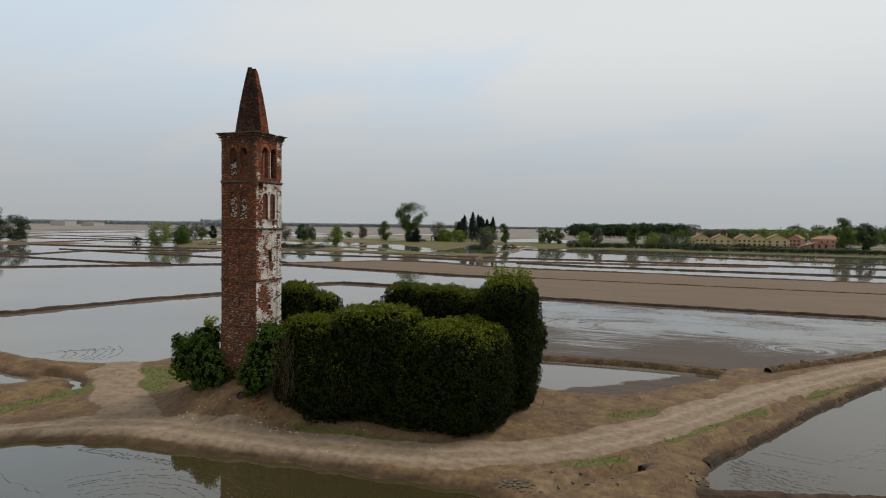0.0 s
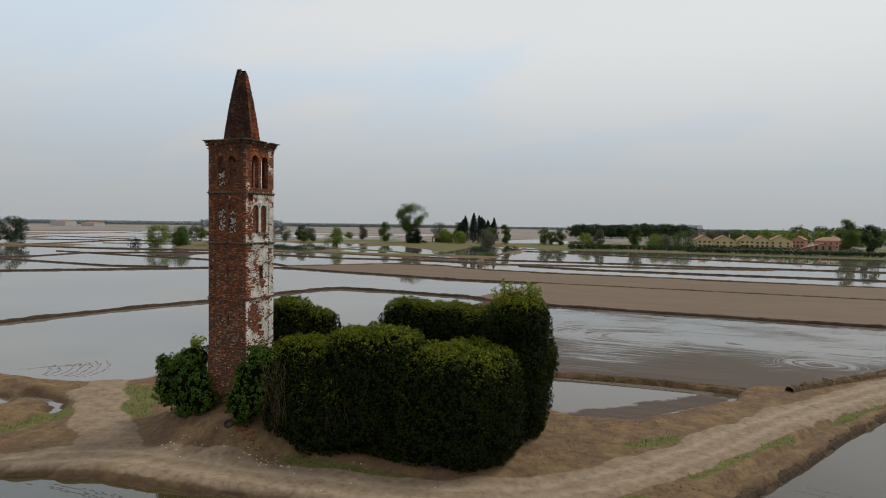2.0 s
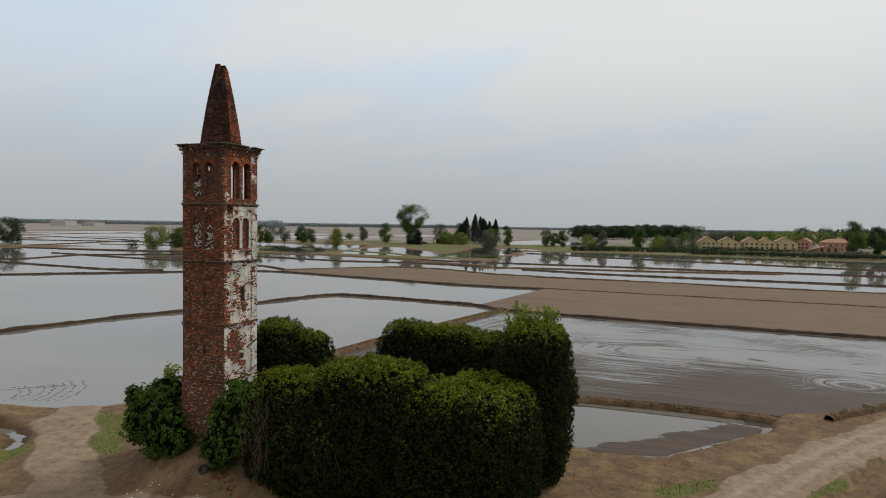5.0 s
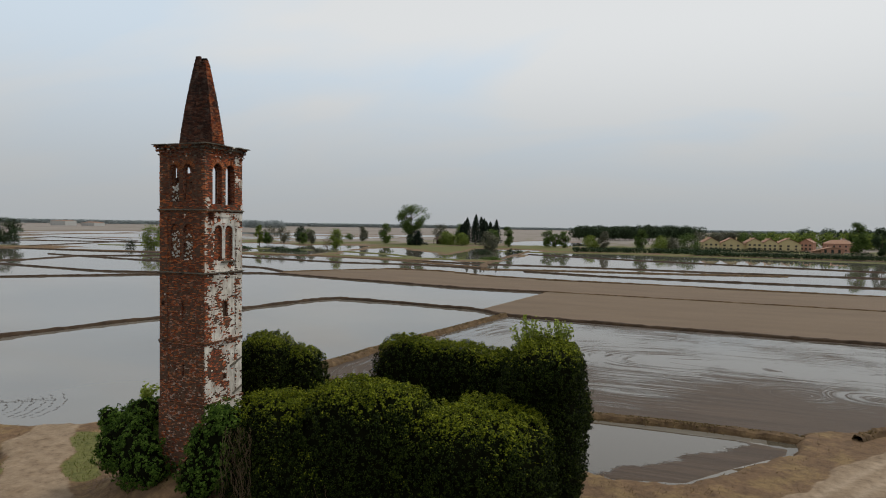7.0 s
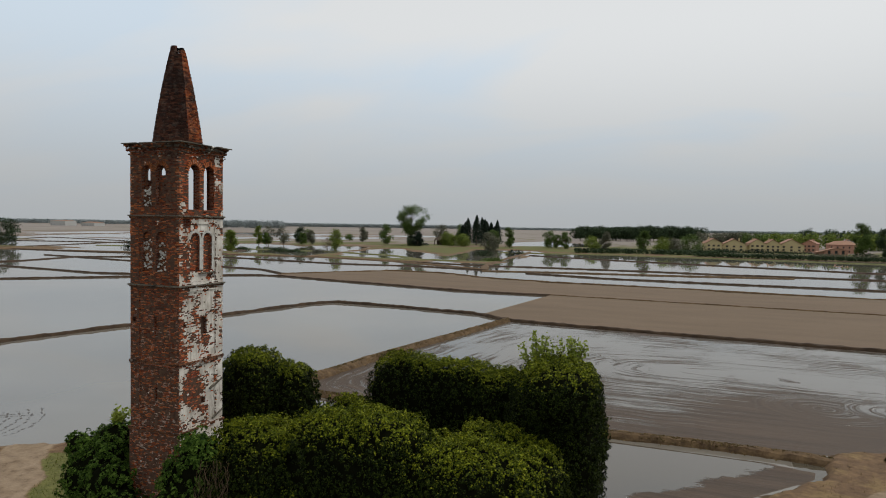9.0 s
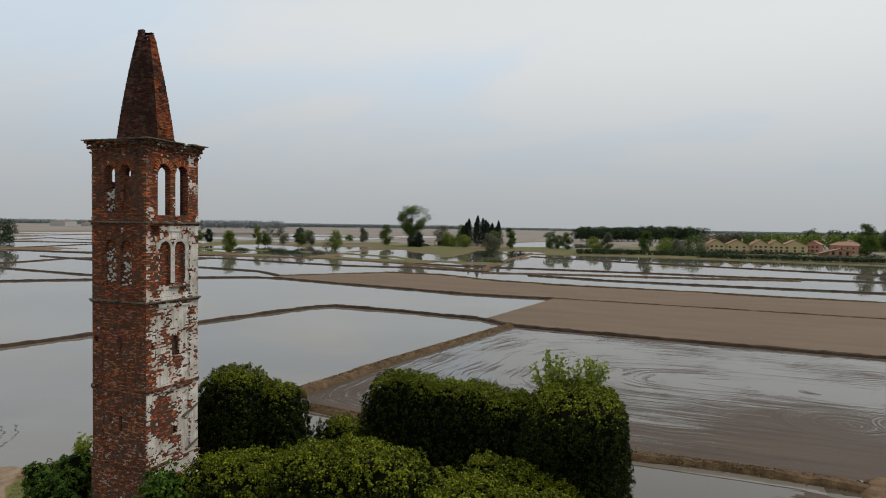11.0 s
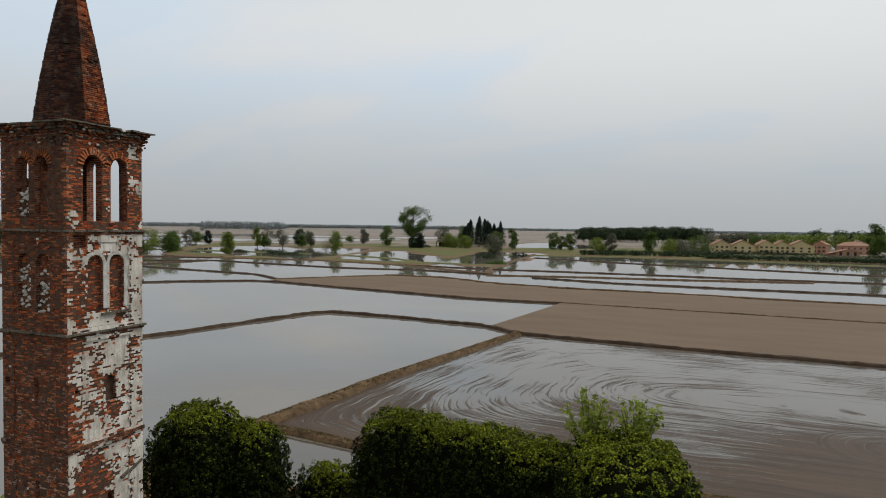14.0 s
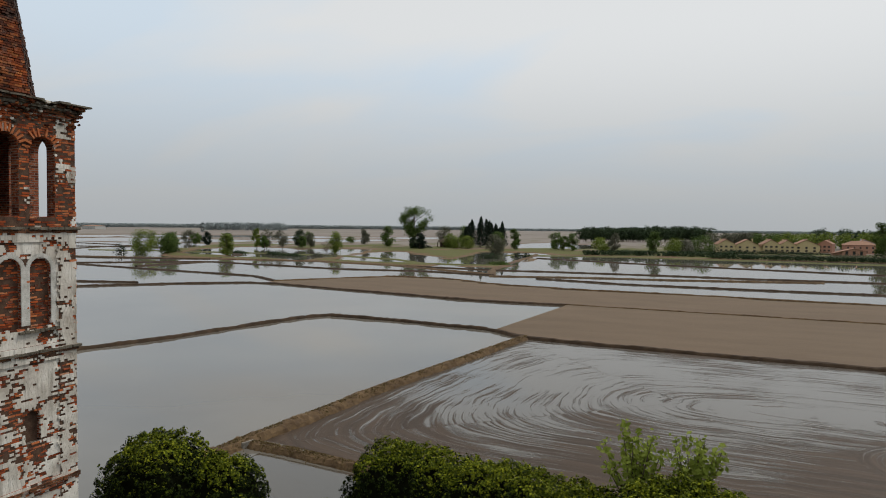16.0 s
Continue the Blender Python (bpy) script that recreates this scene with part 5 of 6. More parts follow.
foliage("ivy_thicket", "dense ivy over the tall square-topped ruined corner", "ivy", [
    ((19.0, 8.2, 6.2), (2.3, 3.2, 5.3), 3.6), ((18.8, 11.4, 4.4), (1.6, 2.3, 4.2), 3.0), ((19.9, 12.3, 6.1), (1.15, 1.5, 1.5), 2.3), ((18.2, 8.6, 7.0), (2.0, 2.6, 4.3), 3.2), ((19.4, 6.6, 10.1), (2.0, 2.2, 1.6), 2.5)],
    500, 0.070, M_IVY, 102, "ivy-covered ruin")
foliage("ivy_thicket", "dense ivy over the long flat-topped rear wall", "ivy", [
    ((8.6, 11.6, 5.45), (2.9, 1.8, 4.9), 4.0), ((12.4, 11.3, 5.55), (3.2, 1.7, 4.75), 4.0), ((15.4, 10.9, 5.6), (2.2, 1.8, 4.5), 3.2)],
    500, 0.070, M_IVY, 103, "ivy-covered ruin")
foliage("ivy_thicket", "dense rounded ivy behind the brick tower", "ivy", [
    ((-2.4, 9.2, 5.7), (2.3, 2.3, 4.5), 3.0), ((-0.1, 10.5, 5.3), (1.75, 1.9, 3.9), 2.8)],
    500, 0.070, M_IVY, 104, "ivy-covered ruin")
foliage("shrub", "dark green shrub filling the gap in the ruin", "shrub", [
    ((3.4, 12.4, 3.9), (2.2, 1.5, 3.2), 2.2), ((2.4, 7.2, 3.7), (1.7, 1.4, 2.7), 2.2), ((5.4, 12.4, 3.9), (1.4, 1.3, 2.9), 2.2), ((9, 7.0, 2.9), (2.6, 1.8, 2.9), 2.2), ((15.0, 6.2, 5.2), (1.7, 1.5, 3.1), 2.2), ((17.0, 4.6, 7.2), (1.5, 1.3, 1.6), 2.1)],
    420, 0.072, M_IVY, 105)
foliage("shrub", "bright green elder bush against the tower foot", "shrub", [
    ((2.0, -1.0, 5.8), (1.3, 1.1, 2.3), 2.0), ((0.9, -1.3, 5.6), (0.8, 0.8, 1.0), 2.0), ((2.4, -1.7, 4.6), (0.9, 0.8, 1.1), 2.0), ((1.2, -1.6, 4.0), (1.3, 1.1, 1.7), 2.1), ((3.0, -0.9, 6.3), (1.2, 1.0, 1.5), 2.0)], 280, 0.105, M_BRIGHT, 106, fuzz=0.55, drop=0.12, spray=1.35)
foliage("shrub", "leafy green bush beside the tower foot", "shrub", [
    ((-6.6, 0.8, 4.0), (2.0, 1.7, 2.0), 2.0), ((-7.4, -0.2, 3.6), (1.1, 1.0, 1.4), 2.0), ((-5.4, 0.2, 5.2), (1.1, 1.0, 1.2), 2.0), ((-8.9, 1.0, 5.2), (0.8, 0.8, 0.8), 2.0), ((-4.6, -0.4, 3.7), (1.9, 1.5, 2.0), 2.1), ((-8.4, 1.8, 4.4), (1.4, 1.4, 1.6), 2.0), ((-3.2, -1.0, 3.3), (1.3, 1.0, 1.2), 2.1), ((-6.2, 1.4, 5.9), (1.3, 1.2, 1.0), 2.0)],
    280, 0.105, M_BRIGHT, 107, fuzz=0.55, drop=0.12, spray=1.35)

# ---------------------------------------------------------------- trees


def tapered(bm, a, b, r0, r1, sides=6):
    a, b = Vector(a), Vector(b)
    d = (b - a).normalized()
    u = d.cross(Vector((0.3, 0.9, 0.2))).normalized()
    v = d.cross(u)
    ra = [bm.verts.new(a + (u * math.cos(k * math.tau / sides) + v * math.sin(k * math.tau / sides)) * r0) for k in range(sides)]
    rb = [bm.verts.new(b + (u * math.cos(k * math.tau / sides) + v * math.sin(k * math.tau / sides)) * r1) for k in range(sides)]
    for k in range(sides):
        bm.faces.new((ra[k], ra[(k + 1) % sides], rb[(k + 1) % sides], rb[k]))
    bm.faces.new(rb), bm.faces.new(ra[::-1])


def tree(x, y, height, width, material, label, seed, shape="round", leaf=0.75, count=420, clear=0.18, z=None, bare=0.0, group="trees across the fields"):
    """A trunk with limbs and a crown of leaf clumps round the limbs' ends."""
    width *= 1.2
    z = (level(x, y) if z is None else z) - 0.1
    ob = thing("tree", label, "tree", group, at=(x, y, z))
    count = int(count * (6.0 if shape != "fir" else 2.6))
    rng = np.random.default_rng(seed)
    bm = bmesh.new()
    lean = rng.normal(0, 0.015 * height, 2)
    r0 = max(0.12, 0.018 * height)
    knots = [(0, 0, 0), (lean[0] * 0.5, lean[1] * 0.5, height * 0.4), (lean[0], lean[1], height * 0.85)]
    tapered(bm, knots[0], knots[1], r0, r0 * 0.7), tapered(bm, knots[1], knots[2], r0 * 0.7, r0 * 0.15)
    tips = []
    n = {"fir": 0, "fan": 40}.get(shape, 22)
    for k in range(n):
        t = clear + (0.95 - clear) * (k + rng.random()) / n
        a = rng.uniform(0, math.tau)
        if shape == "round":
            reach = math.sqrt(max(0.05, 1 - (2 * (t - clear) / (1 - clear) - 0.95) ** 2))
        elif shape == "fan":
            reach = 0.35 + 0.75 * min(1.0, (t - clear) / 0.35) * (1 if t < 0.8 else 0.7)
        elif shape == "poplar":
            reach = 0.75 * math.sin(math.pi * min(1.0, (t - clear * 0.6) / (1 - clear * 0.6)) ** 0.8) + 0.2
        else:
            reach = 0.9
        reach *= width / 2 * rng.uniform(0.5, 0.85)
        root = Vector((lean[0] * t, lean[1] * t, height * max(clear * 0.7, t - 0.22)))
        tip = Vector((lean[0] + reach * math.cos(a), lean[1] + reach * math.sin(a), height * min(0.93, t)))
        tapered(bm, root, tip, r0 * (0.45 if shape == "fan" else 0.3), r0 * 0.06, 4)
        tips.append(tip)
    part("trunk", bm, M_BARK, ob)
    if shape == "fir":
        u = rng.random(count) ** 0.75
        a = rng.uniform(0, math.tau, count)
        tier = (0.5 + 0.5 * np.abs(np.sin(u * 23 + 0.9 * np.sin(3 * a + seed)))) * (0.8 + 0.3 * np.sin(5 * a + 7 * u + seed))
        r = (1 - u) ** 0.8 * width / 2 * tier * np.sqrt(rng.uniform(0.3, 1, count)) + 0.15
        P = np.stack([r * np.cos(a), r * np.sin(a), height * (0.06 + 0.94 * u)], 1)
        Nn = np.stack([np.cos(a), np.sin(a), np.full(count, 0.5)], 1)
    else:
        T = np.array(tips + [Vector((lean[0], lean[1], height * 0.9))])
        pick = rng.integers(0, len(T), count)
        s = np.array((width * 0.10, width * 0.10, max(width * 0.085, height * 0.045))) * (0.62 if shape == "fan" else 1)
        P = T[pick] + np.clip(rng.normal(0, 1, (count, 3)), -1.7, 1.7) * s
        if bare:
            P = P[rng.random(len(P)) > bare]
        Nn = P - np.array((0, 0, height * 0.5))
        Nn /= np.linalg.norm(Nn, axis=1)[:, None] + 1e-6
        Nn = Nn + np.array((0, 0, 0.4))
    leaf_mesh("crown", P, Nn, leaf * 0.78, material, ob, seed + 1, 1.25)
    return ob


def bush(x, y, w, h, material, label, seed, depth=None, leaf=0.55, count=260, name="bush"):
    z = level(x, y) - 0.05
    ob = thing(name, label, "bush", "bushes across the fields", at=(x, y, z))
    rng = np.random.default_rng(seed)
    d = sphere_dirs(rng, count)
    d[:, 2] = np.abs(d[:, 2])
    k = rng.integers(0, 5, count)
    cx, ch = rng.uniform(-0.35, 0.35, 5), rng.uniform(0.6, 1.0, 5)
    P = d * np.array((w * 0.3, (depth or w * 0.6) * 0.5, h)) * rng.uniform(0.6, 1.0, (count, 1))
    P[:, 0] += cx[k] * w
    P[:, 2] *= ch[k]
    leaf_mesh("leaves", P, d + np.array((0, 0, 0.4)), leaf, material, ob, seed, 1.2)
    bm = bmesh.new()
    for _ in range(7):
        tapered(bm, (0, 0, -0.05), (rng.uniform(-0.3, 0.3) * w, rng.uniform(-0.2, 0.2) * w, h * rng.uniform(0.4, 0.75)), 0.09, 0.03, 4)
    part("stems", bm, M_BARK, ob)
    return ob


LIGHT, MID, GREY = "young tree with fresh light green leaves by the ponds", "green broadleaf tree by the ponds", "grey-green budding tree by the ponds"
bush(-347, 310, 12, 8.5, M_FIR, "dark dense bush on a paddy bank", 201, count=360)
tree(-316, 302, 15, 15, M_TREE_LIGHT, "spreading light green willow on a paddy bank", 202, "round", 0.8, 620, 0.06)
tree(-306, 312, 13, 12, M_TREE_MID, MID, 203, "round", 0.8, 480, 0.06)
tree(-333, 341, 13.5, 10, M_WOOD_LEAF, "dark green tree on a paddy bank", 204, "round", 0.8, 420, 0.08)
tree(-325, 332, 11, 9, M_TREE_MID, MID, 205, "round", 0.8, 380, 0.06)
bush(-318, 326, 16, 4, M_WOOD_LEAF, "low dark scrub under the trees on a bank", 206, count=340)
tree(-455, 487, 13.5, 14, M_TREE_GREY, GREY, 207, "round", 0.8, 420, 0.1)
tree(-440, 480, 11, 9, M_TREE_MID, MID, 208)
tree(-418, 471, 13, 8, M_FIR, "dark narrow tree beside the ponds", 209, "poplar", 0.8, 420, 0.1)
tree(-405, 486, 11, 7, M_TREE_MID, MID, 210)
tree(-1100, 1210, 24, 12, M_FARWOOD, "lone tree far off, greyed as by haze", 211, "poplar", 1.4, 260, 0.1)
tree(-263, 317, 13.5, 9, M_TREE_LIGHT, LIGHT, 212, "poplar", 0.7, 520, 0.1)
tree(-326, 427, 17, 8, M_TREE_LIGHT, LIGHT, 213, "poplar", 0.8, 420, 0.14)
tree(-320, 432, 15.5, 11, M_TREE_GREY, GREY, 214, "round", 0.8, 320, 0.2, bare=0.2)
tree(-308, 437, 15.2, 11, M_TREE_GREY, GREY, 215, "round", 0.8, 320, 0.2, bare=0.2)
tree(-313, 420, 11, 6, M_TREE_MID, MID, 216, "poplar", 0.7)
tree(-290, 440, 10, 6, M_TREE_MID, MID, 217)
tree(-299, 447, 15.3, 9, M_WOOD_LEAF, "dark grey-green tree by the ponds", 218, "round", 0.8, 400, 0.22)
tree(-290, 452, 13, 8, M_TREE_GREY, GREY, 219, "round", 0.8, 320, 0.2)
tree(-396, 606, 12, 11, M_TREE_MID, MID, 220)
tree(-226, 388, 15, 10, M_TREE_LIGHT, LIGHT, 221, "poplar", 0.7, 560, 0.08)
tree(-236, 392, 9, 7, M_TWIG, "bare brown shrub tree by the pond", 222, "round", 0.4, 160, 0.1)
tree(-306, 573, 15.2, 10, M_TREE_GREY, "rounded grey-green tree by the ponds", 223, "poplar", 0.8, 520, 0.1)
tree(-338, 600, 7, 9, M_TREE_MID, "small round green tree in the meadow", 224, "round", 0.7, 240, 0.2)
tree(-255, 525, 19, 12, M_TREE_MID, "tall oval green tree beside the pond", 225, "poplar", 0.8, 680, 0.08)
tree(-222, 512, 37, 26, M_TREE_MID, "great spreading tree towering over the pond houses", 226, "fan", 0.9, 1500, 0.30)
tree(-207, 492, 13, 9, M_FIR, "dark tree beneath the great tree", 227, "round", 0.9, 460, 0.04)
tree(-216, 500, 9, 8, M_WOOD_LEAF, "dark tree beneath the great tree", 228, "round", 0.9, 420, 0.04)
tree(-197, 538, 12, 12, M_TREE_LIGHT, LIGHT, 229, "round", 0.8, 480, 0.08)
tree(-245, 640, 19, 16, M_TREE_GREY, GREY, 230, "round", 0.9, 460, 0.1)
tree(-225, 650, 20, 14, M_TREE_MID, MID, 231, "round", 0.9, 460, 0.1)
for k, (x, y, h, w) in enumerate(((-191, 572, 24, 9), (-186, 566, 28, 10), (-181, 574, 26, 9), (-175, 560, 31, 11), (-170, 570, 27, 10), (-165, 574, 24, 9), (-178, 585, 29, 10),
                                  (-155, 562, 26, 9), (-160, 570, 20, 10), (-196, 578, 21, 9), (-172, 582, 25, 10))):
    tree(x, y, h * 0.94, w * 1.5, M_FIR, "tall dark fir among others", 232 + 30 * k, "fir", 0.9, 900)
tree(-173, 518, 11, 11, M_TREE_LIGHT, LIGHT, 237, "round", 0.75, 400, 0.06)
tree(-184, 522, 9, 9, M_TREE_LIGHT, LIGHT, 238, "round", 0.75, 340, 0.06)
tree(-151, 535, 15, 11, M_TREE_MID, MID, 239, "round", 0.8, 480, 0.08)
tree(-120, 430, 14, 12, M_TREE_GREY, "grey-green willow over the pond", 240, "round", 0.75, 560, 0.04)
tree(-130, 517, 18, 9, M_TREE_MID, MID, 242, "poplar", 0.75, 560, 0.1)
tree(-100, 540, 15, 11, M_TREE_MID, MID, 243, "round", 0.75, 480, 0.1)
tree(-94, 544, 12, 7, M_TREE_MID, MID, 244, "poplar", 0.75, 320, 0.1)
tree(-85, 536, 14.5, 9.5, M_TREE_MID, MID, 245, "poplar", 0.75, 520, 0.08)
tree(-62, 539, 10, 15, M_TREE_LIGHT, "low yellow-green willow by the lane", 246, "round", 0.8, 480, 0.02)
tree(-50, 533, 15.5, 9, M_TREE_GREY, GREY, 247, "poplar", 0.8, 460, 0.06)
tree(-18, 516, 17, 11, M_TREE_MID, "dark leafy tree beside the lane", 248, "poplar", 0.8, 620, 0.04)
tree(-4, 526, 10.5, 16, M_TREE_LIGHT, "low yellow-green willow by the lane", 249, "round", 0.8, 480, 0.02)
tree(4, 528, 10, 14, M_TREE_GREY, GREY, 250, "round", 0.8, 420, 0.02)
tree(17, 540, 13, 16, M_TREE_MID, MID, 251, "round", 0.8, 560, 0.04)
tree(133, 516, 25, 12, M_TREE_MID, "large green tree beside the village", 252, "poplar", 0.9, 700, 0.14)
tree(146, 508, 21, 11, M_WOOD_LEAF, "dark tree beside the village", 253, "round", 0.9, 620, 0.06)
for k, (x, y, h) in enumerate(((-452, 268, 23), (-444, 274, 25), (-437, 282, 20), (-460, 280, 22), (-478, 318, 19))):
    tree(x, y, h, 12, M_WOOD_LEAF, "dark half-bare poplar on a paddy bank", 260 + k, "poplar", 0.9, 460, 0.05, bare=0.25)
for k, (x, y, w, h, m, lab) in enumerate((
        (-78, 306, 14, 3.2, M_TREE_MID, "weedy green bush on a levee"), (-104, 372, 20, 4.5, M_WOOD_LEAF, "dark scrub by the pond"), (-92, 402, 10, 4.5, M_FIR, "dark round bush on the bank"),
        (-227, 330, 24, 3.2, M_WOOD_LEAF, "low scrub on a paddy bank"), (-205, 338, 18, 3.4, M_TREE_GREY, "low scrub on a paddy bank"), (-243, 338, 14, 3.6, M_WOOD_LEAF, "low scrub on a paddy bank"),
        (-275, 341, 16, 3.0, M_WOOD_LEAF, "low scrub on a paddy bank"), (-236, 560, 16, 4, M_WOOD_LEAF, "dark clipped bush by the pond"), (-215, 520, 14, 3.5, M_FIR, "dark clipped bush by the pond"),
        (-30, 500, 30, 4, M_WOOD_LEAF, "dark leafy hedge along the road"), (8, 505, 34, 4.4, M_WOOD_LEAF, "dark leafy hedge along the road"), (45, 512, 36, 5, M_WOOD_LEAF, "dark leafy hedge along the road"), (40, 548, 30, 3.6, M_FIR, "dark garden hedge before the houses"),
        (66, 556, 34, 3.8, M_FIR, "dark garden hedge before the houses"), (92, 566, 34, 3.4, M_FIR, "dark garden hedge before the houses"), (78, 500, 28, 4, M_WOOD_LEAF, "dark leafy hedge along the road"), (108, 505, 30, 4, M_TREE_GREY, "scrubby grey-green bush beside the road"),
        (132, 512, 26, 4.5, M_WOOD_LEAF, "dark leafy hedge along the road"), (24, 552, 12, 8, M_FIR, "dark garden hedge before the houses"))):
    bush(x, y, w, h, m, lab, 300 + k, depth=6, leaf=0.6, count=int(200 + w * 22))


def wood(name, label, x0, y0, x1, y1, depth, height, material, seed, count, leaf, trunks=True):
    """A far stand of trees as one mass of crowns over bare stems."""
    ob = thing(name, label, "wood")
    rng = np.random.default_rng(seed)
    d = np.array((x1 - x0, y1 - y0))
    ln = np.linalg.norm(d)
    nrm = np.array((-d[1], d[0])) / ln
    ncr = max(6, int(ln * depth / (height * height * 0.11)))
    cu, cv, chh = rng.uniform(0, 1, ncr), rng.uniform(0, 1, ncr), rng.uniform(0.82, 1.0, ncr)
    k = rng.integers(0, ncr, count)
    o = sphere_dirs(rng, count) * rng.uniform(0.7, 1.0, (count, 1))
    lowest = 0.14 if trunks else 0.03
    P = np.empty((count, 3))
    base = np.array((x0, y0)) + cu[k, None] * d + cv[k, None] * depth * nrm
    P[:, :2] = base + o[:, :2] * height * 0.30
    P[:, 2] = height * chh[k] * (lowest + (1 - lowest) * (0.5 + 0.5 * o[:, 2])) + 0.4
    leaf_mesh("crowns", P, o + np.array((0, 0, 0.3)), leaf, material, ob, seed)
    if trunks:
        bm = bmesh.new()
        for j in range(ncr):
            b = np.array((x0, y0)) + cu[j] * d + cv[j] * depth * nrm
            tapered(bm, (b[0], b[1], 0.0), (b[0], b[1], height * 0.6), 0.3, 0.15, 5)
        part("stems", bm, M_BARK, ob)
    return tagged(ob, kind="stuff")


wood("poplar_wood", "dense dark green poplar plantation beyond the lane", -124, 882, -58, 948, 40, 23, M_WOOD_LEAF, 401, 10400, 1.7)
wood("poplar_wood", "dense dark green poplar plantation beyond the lane", -52, 950, 30, 1036, 40, 25, M_WOOD_LEAF, 402, 12800, 1.7)
wood("thicket", "brown leafless thicket behind the houses", 30, 800, 92, 830, 30, 17, M_TREE_GREY, 403, 5200, 1.2)
wood("village_trees", "mixed green trees behind the village houses", 74, 740, 140, 760, 24, 18, M_TREE_MID, 404, 5200, 1.2, False)
wood("village_trees", "mixed green trees behind the village houses", 128, 735, 232, 745, 30, 23, M_WOOD_LEAF, 405, 8400, 1.3, False)
wood("village_trees", "mixed green trees behind the village houses", 180, 700, 260, 700, 30, 19, M_TREE_MID, 406, 4400, 1.3, False)
wood("roadside_scrub", "dark olive scrub along the lane before the village", -62, 452, 40, 470, 8, 4.2, M_WOOD_LEAF, 412, 3600, 0.8, False)
wood("roadside_scrub", "dark olive scrub along the lane before the village", 40, 470, 170, 468, 8, 2.8, M_TREE_GREY, 413, 4200, 0.8, False)
wood("roadside_scrub", "dark olive scrub along the lane before the village", 20, 452, 150, 448, 6, 3.0, M_WOOD_LEAF, 414, 3600, 0.8, False)
wood("village_trees", "mixed green trees behind the village houses", 90, 690, 190, 700, 24, 19, M_TREE_LIGHT, 415, 3000, 1.3, False)
# far stands get the haze-pale leaf colour
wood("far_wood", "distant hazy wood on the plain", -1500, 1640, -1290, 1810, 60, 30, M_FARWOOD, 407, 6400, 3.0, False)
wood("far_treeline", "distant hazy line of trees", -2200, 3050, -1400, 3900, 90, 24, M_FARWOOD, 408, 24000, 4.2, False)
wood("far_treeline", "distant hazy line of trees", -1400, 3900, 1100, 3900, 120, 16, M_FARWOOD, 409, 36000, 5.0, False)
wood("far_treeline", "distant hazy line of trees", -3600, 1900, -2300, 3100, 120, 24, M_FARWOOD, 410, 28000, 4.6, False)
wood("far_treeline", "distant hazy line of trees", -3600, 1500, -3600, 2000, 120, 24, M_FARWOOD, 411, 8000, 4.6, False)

# ---------------------------------------------------------------- houses


def gable_house(x, y, w, depth, eave, ridge, wall, roof, label, seed, turn=0.0, side_wing=0.0):
    """A house with its gable to the fields: walls, two roof slopes, windows, chimney."""
    rng = random.Random(seed)
    z = level(x, y) - 0.2
    ob = thing("house", label, "house", "village houses", at=(x, y, z))
    ob.rotation_euler = (0, 0, radians(turn))
    h = w / 2
    bm = bmesh.new()
    prof = [(-h, 0), (h, 0), (h, eave), (0, ridge - 0.25), (-h, eave)]
    f, b = [bm.verts.new((px, 0, pz)) for px, pz in prof], [bm.verts.new((px, depth, pz)) for px, pz in prof]
    bm.faces.new(f), bm.faces.new(b[::-1])
    for k in range(5):
        bm.faces.new((f[k], b[k], b[(k + 1) % 5], f[(k + 1) % 5]))
    part("wall", bm, wall, ob)
    slope = math.atan2(ridge - eave, h)
    for s in (-1, 1):
        bm = bmesh.new()
        ln = math.hypot(h, ridge - eave) + 0.9
        m = Matrix.Translation((s * h / 2 * 1.04, depth / 2, (eave + ridge) / 2 + 0.02)) @ Matrix.Rotation(s * slope, 4, "Y")
        bmesh.ops.create_cube(bm, size=1, matrix=m @ Matrix.Diagonal((ln, depth + 1.4, 0.28, 1)))
        part("roof_slope", bm, roof, ob)
    for fx in (-0.5, 0.0, 0.5):
        for fz in (0.22, 0.62):
            bm = bmesh.new()
            cx = fx * h * 1.2
            add_box(bm, (cx - 0.65, -0.06, eave * fz), (cx + 0.65, 0.1, eave * fz + 1.5))
            win = part("window", bm, M_GLASS, ob)
            for s0 in (-0.95, 0.68):
                bm = bmesh.new()
                add_box(bm, (cx + s0, -0.12, eave * fz), (cx + s0 + 0.27, -0.02, eave * fz + 1.5))
                part("shutter", bm, M_TIMBER, win)
    bm = bmesh.new()
    cx = rng.uniform(-0.3, 0.3) * w
    add_box(bm, (cx - 0.5, depth * 0.5, eave), (cx + 0.5, depth * 0.5 + 0.9, ridge + 0.9))
    part("chimney", bm, wall, ob)
    if side_wing:
        bm = bmesh.new()
        add_box(bm, (-h - side_wing, 1.5, 0), (-h, depth * 0.8, eave * 0.72))
        wing = part("wing", bm, wall, ob)
        bm = bmesh.new()
        m = Matrix.Translation((-h - side_wing / 2, depth * 0.42, eave * 0.78)) @ Matrix.Rotation(-0.28, 4, "Y")
        bmesh.ops.create_cube(bm, size=1, matrix=m @ Matrix.Diagonal((side_wing + 1.6, depth, 0.25, 1)))
        part("wing_roof", bm, roof, wing)
    return ob


VILLA = "yellow stuccoed village house with a clay tile gable roof"
gable_house(35, 562, 13, 13, 7.6, 11.4, M_WALL_YELLOW, M_ROOF, VILLA, 1, 12)
